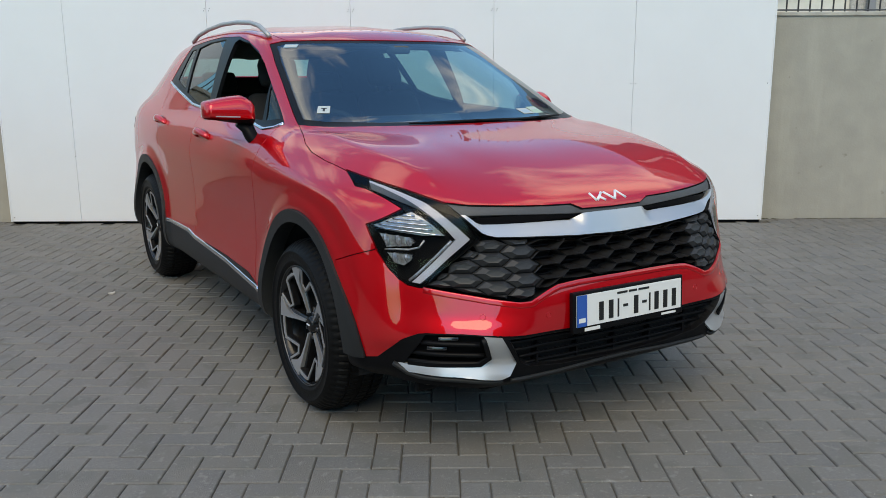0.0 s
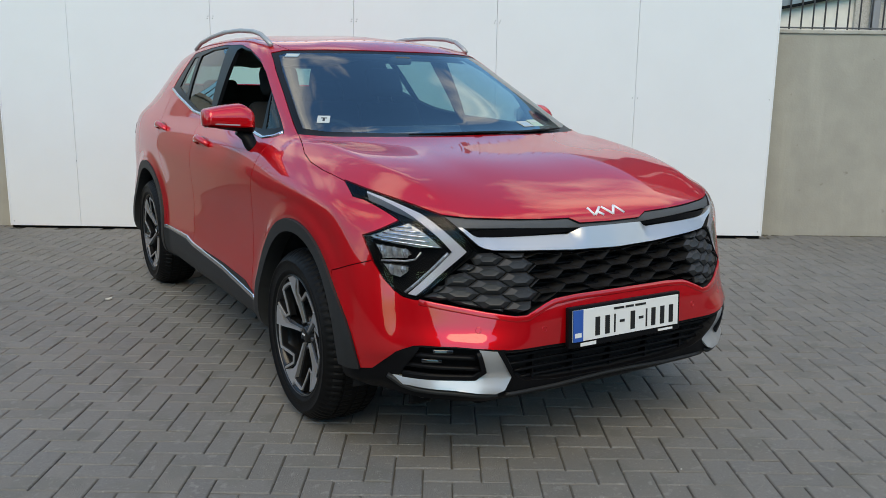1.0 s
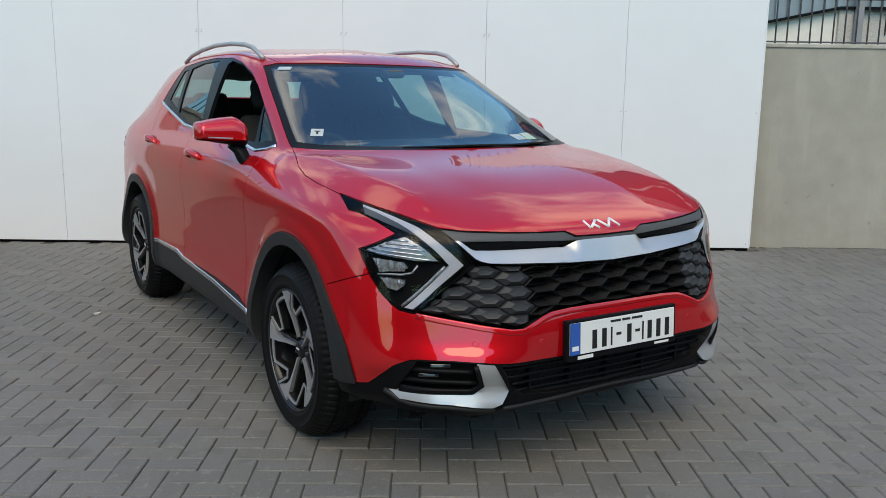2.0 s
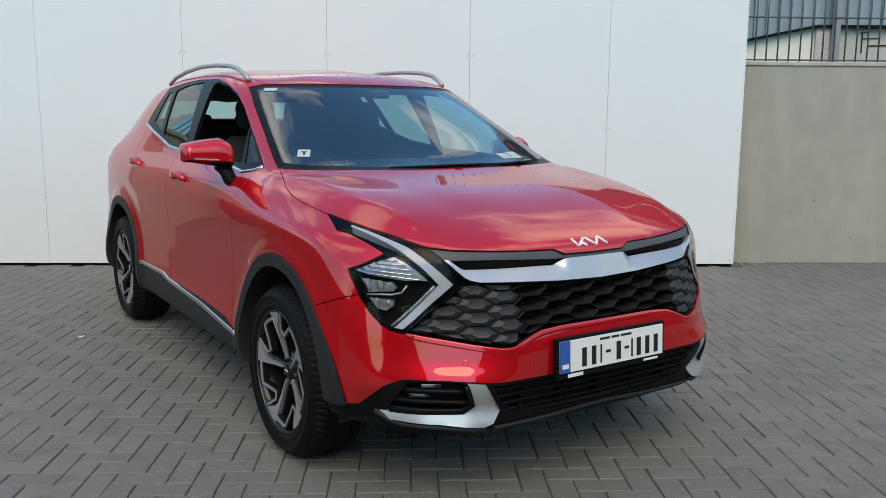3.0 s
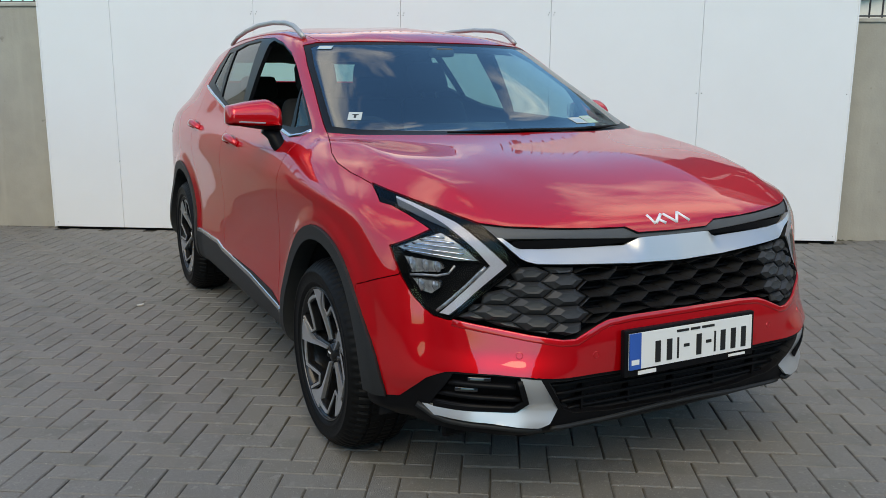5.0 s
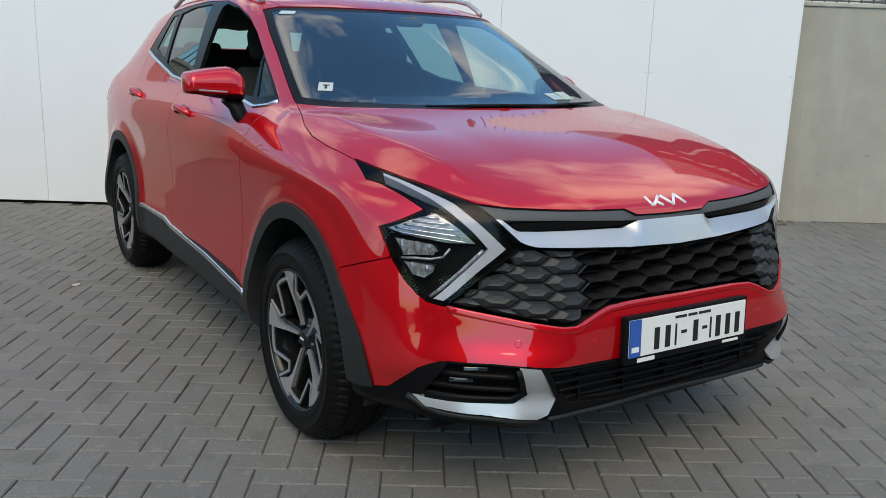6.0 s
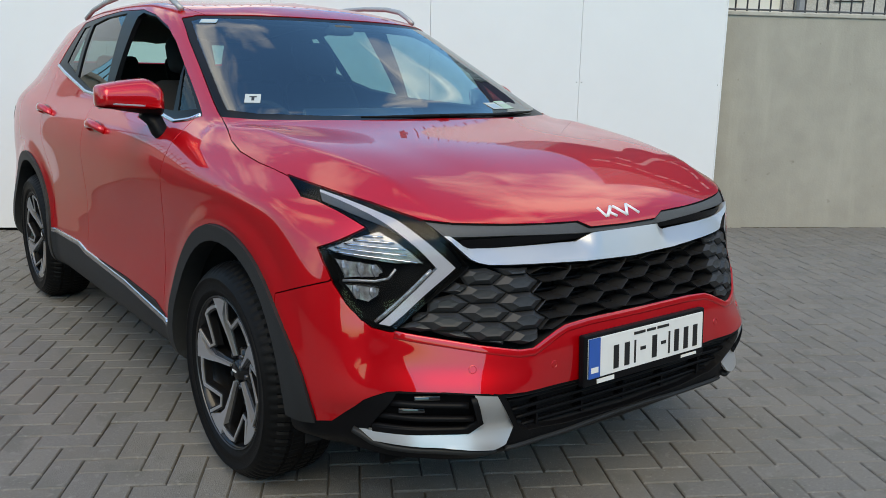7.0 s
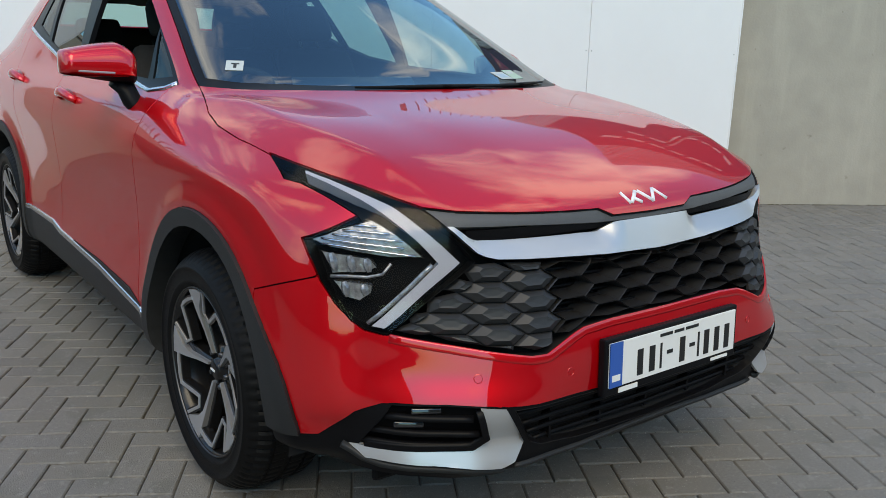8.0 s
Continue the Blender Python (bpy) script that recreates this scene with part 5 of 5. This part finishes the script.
    box(bm, side * .98 - .088, side * .98 + .088, .7155, .718, 1.150, 1.235, .001)
    mirror_part("mirror_glass", bm, CHROME, mirror)

# wipers along the foot of the screen
for x0, x1, lift in ((-.36, .30, .004), (.12, .60, .004)):
    bm = bmesh.new()
    pts = []
    for a in np.linspace(0, 1, 18):
        x = x0 + (x1 - x0) * a
        p, n = on_skin(x if abs(x) > 1e-3 else 1e-3, 1.1405 + .004 * a if x0 < 0 else 1.1415 + .004 * a, "xz")
        pts.append(p + n * lift)
    tube(bm, pts, [.0036 + .0040 * math.sin(math.pi * i / 17) for i in range(18)], 6)
    wiper = part("wiper", bm, BLACK_PLASTIC, car, "black wiper resting at the screen's foot")
    bm = bmesh.new()
    c = pts[9]
    box(bm, c.x - .022, c.x + .022, c.y - .010, c.y + .006, c.z - .002, c.z + .007, .003)
    part("wiper_joint", bm, BLACK_PLASTIC, wiper)

# stickers inside the screen
PAPER = material("white_sticker", (0.46, 0.50, 0.49), rough=0.6, vary=0.04)
PAPER_GREEN = material("pale_green_paper", (0.36, 0.50, 0.40), rough=0.6, vary=0.1, scale=60)
PAPER_BLUE = material("pale_blue_paper", (0.30, 0.44, 0.52), rough=0.6, vary=0.1, scale=60)


def sticker(x, z, w, h, mats, marks=()):
    p, n = on_skin(x, z, "xz")
    up = (Vector((0, 0, 1)) - n * n.z).normalized()
    right = up.cross(n).normalized()
    m = Matrix((right, up, n)).transposed().to_4x4()
    m.translation = p - n * 0.0012
    b = bmesh.new()
    box(b, -w / 2, w / 2, -h / 2, h / 2, -.0004, .0004, 0, m)
    root = part("screen_sticker", b, mats[0], car, "small sticker inside the windscreen", smooth=False)
    for x0, x1, y0, y1, mat in marks:
        b = bmesh.new()
        box(b, x0, x1, y0, y1, .0004, .0009, 0, m)
        part("mark", b, mat, root, smooth=False)


sticker(-.645, 1.200, .055, .055, [PAPER], [(-.012, .014, .006, .013, PLATE_INK), (-.004, .006, -.014, .006, PLATE_INK)])
sticker(-.585, 1.482, .070, .032, [PAPER_BLUE], [(-.028, .028, -.010, .010, PAPER)])
sticker(.46, 1.178, .085, .060, [PAPER_GREEN], [(-.03, .03, .005, .02, PAPER)])
sticker(.375, 1.176, .085, .055, [PAPER], [(-.03, .03, -.018, .012, PAPER_BLUE)])

# ---- cabin ----
def seat(x, y, w=.50, lean=22):
    root = None
    bm = bmesh.new()
    box(bm, -w / 2, w / 2, -.27, .25, -.07, .07, .05, pose(x, y - .05, .66, 8))
    root = part("seat", bm, SEAT_CLOTH, car, "black cloth seat")
    bm = bmesh.new()
    vs = box(bm, -w / 2, w / 2, -.06, .06, 0, .62, .045)
    for v in vs:
        k = 1 - .22 * max(0, v.co.z - .25) / .37
        v.co.x *= k
    bmesh.ops.transform(bm, matrix=pose(x, y + .20, .66, -lean), verts=bm.verts)
    part("backrest", bm, SEAT_CLOTH, root)
    bm = bmesh.new()
    box(bm, -.125, .125, -.05, .05, .645, .82, .045, pose(x, y + .20, .66, -lean + 4))
    part("headrest", bm, SEAT_CLOTH, root)
    bm = bmesh.new()
    for dx in (-.05, .05):
        tube(bm, [pose(x, y + .20, .66, -lean) @ Vector((dx, 0, z)) for z in (.58, .68)], .006, 6)
    part("headrest_post", bm, STEEL, root)


seat(-.37, 1.20)
seat(.37, 1.20)
bm = bmesh.new()
box(bm, -.64, .64, 1.98, 2.46, .55, .72, .05)
bench = part("rear_bench", bm, SEAT_CLOTH, car, "black cloth rear bench")
bm = bmesh.new()
box(bm, -.62, .62, -.06, .06, 0, .58, .045, pose(0, 2.46, .68, -24))
part("backrest", bm, SEAT_CLOTH, bench)
for x in (-.40, 0, .40):
    bm = bmesh.new()
    box(bm, -.12, .12, -.045, .045, .58, .73, .04, pose(x, 2.46, .68, -22))
    part("headrest", bm, SEAT_CLOTH, bench)
bm = bmesh.new()
prism(bm, [(.22, .70), (.16, 1.085), (.32, 1.105), (.55, 1.10), (.70, 1.05), (.74, .92), (.66, .72)], -.73, .73, "yz")
bmesh.ops.bevel(bm, geom=bm.edges[:], offset=.015, segments=2, affect="EDGES")
part("dashboard", bm, DASH, car, "black dashboard")
bm = bmesh.new()
box(bm, .0 - .30, .26, .60, .625, 1.04, 1.15, .006)
part("display", bm, GLOSS_BLACK, car, "wide gloss black display")
bm = bmesh.new()
ring_pts = [pose(-.37, .80, 1.00, -22) @ Vector((.175 * math.cos(a), 0, .175 * math.sin(a))) for a in np.linspace(0, 2 * math.pi, 41)]
tube(bm, ring_pts, .014, 8, cap=False)
wheel_rim = part("steering_wheel", bm, DASH, car, "black steering wheel")
bm = bmesh.new()
box(bm, -.17, .17, -.012, .02, -.045, .035, .012, pose(-.37, .80, 1.0, -22))
box(bm, -.035, .035, -.012, .02, -.16, .0, .012, pose(-.37, .80, 1.0, -22))
part("steering_hub", bm, DASH, wheel_rim)
bm = bmesh.new()
box(bm, -.80, .80, .3, 3.3, .36, .42)
box(bm, -.10, .10, .7, 1.75, .42, .70, .03)
part("cabin_floor", bm, DASH, car, smooth=False)
bm = bmesh.new()
box(bm, -.055, .055, .70, .80, 1.445, 1.485, .015)
part("camera_housing", bm, HEADLINER, car, "black sensor housing behind the screen")
skin.free()

# ---- block paving: 200 x 100 mm blocks in a herringbone bond square to the wall ----
pavement = thing("pavement", YARD, "grey concrete block paving in herringbone bond", "pavement", kind="structure")
rng = random.Random(5)
BLOCK = 0.1003
S0, N0 = 3.955, -5.043
# the bond runs a little off square to the wall, with slightly wider joints along it
LAY = Matrix.Translation((5.05, -4.1, 0)) @ pose(0, 0, 0, 0, 0, .45) @ Matrix.Diagonal((1.018, .995, 1, 1)) @ Matrix.Translation((-5.05, 4.1, 0))


def block_mesh(length, width, depth=0.03, cham=0.0042, joint=0.0040):
    """Half sizes less the joint, a chamfer round the top."""
    hx, hy = length / 2 - joint / 2, width / 2 - joint / 2
    pts = [(sx * hx, sy * hy, -depth) for sx, sy in ((-1, -1), (1, -1), (1, 1), (-1, 1))]
    pts += [(sx * hx, sy * hy, -cham) for sx, sy in ((-1, -1), (1, -1), (1, 1), (-1, 1))]
    pts += [(sx * (hx - cham), sy * (hy - cham), 0) for sx, sy in ((-1, -1), (1, -1), (1, 1), (-1, 1))]
    fs = [(8, 9, 10, 11)]
    for b in (0, 4):
        fs += [(b + i, b + (i + 1) % 4, b + 4 + (i + 1) % 4, b + 4 + i) for i in range(4)]
    return pts, fs


pts, faces = block_mesh(2 * BLOCK, BLOCK)
block_data = bpy.data.meshes.new("paving_block")
block_data.from_pydata(pts, [], faces)
block_data.materials.append(PAVER)
verts, polys = [], []
for i in range(-128, 120):
    for j in range(-88, 54):
        k = (i + j) % 4
        if k == 2:
            cx, cy, turned = S0 + (i + 1) * BLOCK, N0 + (j + .5) * BLOCK, 0
        elif k == 0:
            cx, cy, turned = S0 + (i + .5) * BLOCK, N0 + (j + 1) * BLOCK, 90
        else:
            continue
        place = LAY @ Vector((cx, cy, 0))
        if place.y > 0.19 or (place.y > 0.0 and -0.02 < place.x < 6.9):
            continue
        lift = rng.uniform(-.0018, .0016)
        m = LAY @ pose(cx + rng.uniform(-.0008, .0008), cy + rng.uniform(-.0008, .0008), lift, rng.gauss(0, .35), rng.gauss(0, .25), turned + rng.gauss(0, .35))
        if 2.55 < cx < 5.45 and -5.15 < cy < -3.15:
            ob = new("paving_block", block_data)
            ob.parent = pavement
            ob.matrix_basis = m
        else:
            base = len(verts)
            verts += [tuple(m @ Vector(p)) for p in pts]
            polys += [tuple(base + q for q in f) for f in faces]
me = bpy.data.meshes.new("paving_blocks")
me.from_pydata(verts, [], polys)
me.materials.append(PAVER)
rest = new("paving_blocks", me)
rest.parent = pavement
tagged(rest, "further grey concrete paving blocks", kind="stuff")

# ---- dirt and moss along the foot of the wall and the boarding ----
DIRT = material("mossy_dirt", (0.085, 0.078, 0.055), rough=0.95, vary=0.5, scale=60, bump=0.6, bump_scale=90)
dirt_rng = random.Random(11)
verts, polys = [], []
for x0, x1, y0, count, size in ((6.9, 13.0, .185, 2600, .013), (-1.5, -.02, .075, 420, .013), (0.0, 6.87, -.014, 700, .007)):
    for _ in range(count):
        cx, r = dirt_rng.uniform(x0, x1), size * dirt_rng.uniform(.3, 1.0)
        if math.sin(cx * 5.1) + math.sin(cx * 13.7) + dirt_rng.uniform(-1.4, 1.4) < -.4:
            continue
        cy, h, base = y0 - abs(dirt_rng.gauss(0, size * .7)), r * dirt_rng.uniform(.2, .7), len(verts)
        spin = dirt_rng.uniform(0, 6.28)
        for k in range(6):
            rr = r * dirt_rng.uniform(.65, 1.1)
            verts.append((cx + rr * math.cos(spin + k * 1.047), min(cy + rr * math.sin(spin + k * 1.047), y0 + .012), -.004))
        verts.append((cx, min(cy, y0 + .008), h))
        polys += [(base + k, base + (k + 1) % 6, base + 6) for k in range(6)]
me = bpy.data.meshes.new("dirt_line")
me.from_pydata(verts, [], polys)
me.materials.append(DIRT)
dirt = new("dirt_line", me)
dirt.matrix_basis = YARD
tagged(dirt, "mossy dirt gathered along the foot of the wall", "dirt", kind="stuff")

# ---- small pale scraps lying on the blocks ----
SCRAP = material("pale_scrap", (0.55, 0.53, 0.47), rough=0.8, vary=0.2, scale=200)
for x, y, size, turn_z in ((-1.26, 2.362, .022, 20), (.057, -1.422, .005, 70), (.123, -1.084, .004, 10)):
    bm = bmesh.new()
    outline = [(-1, -.5), (-.2, -.8), (.9, -.4), (1.1, .3), (.1, .7), (-.8, .5)]
    prism(bm, [(a * size, b * size) for a, b in outline], 0.0, size * .35, "xy")
    for v in bm.verts:
        v.co.z += .15 * abs(v.co.x)
    scrap = link_mesh("litter_scrap", bm, SCRAP, False)
    scrap.matrix_basis = pose(x, y, .0012, 0, 0, turn_z)
    tagged(scrap, "small pale scrap of litter lying on the paving", "litter")
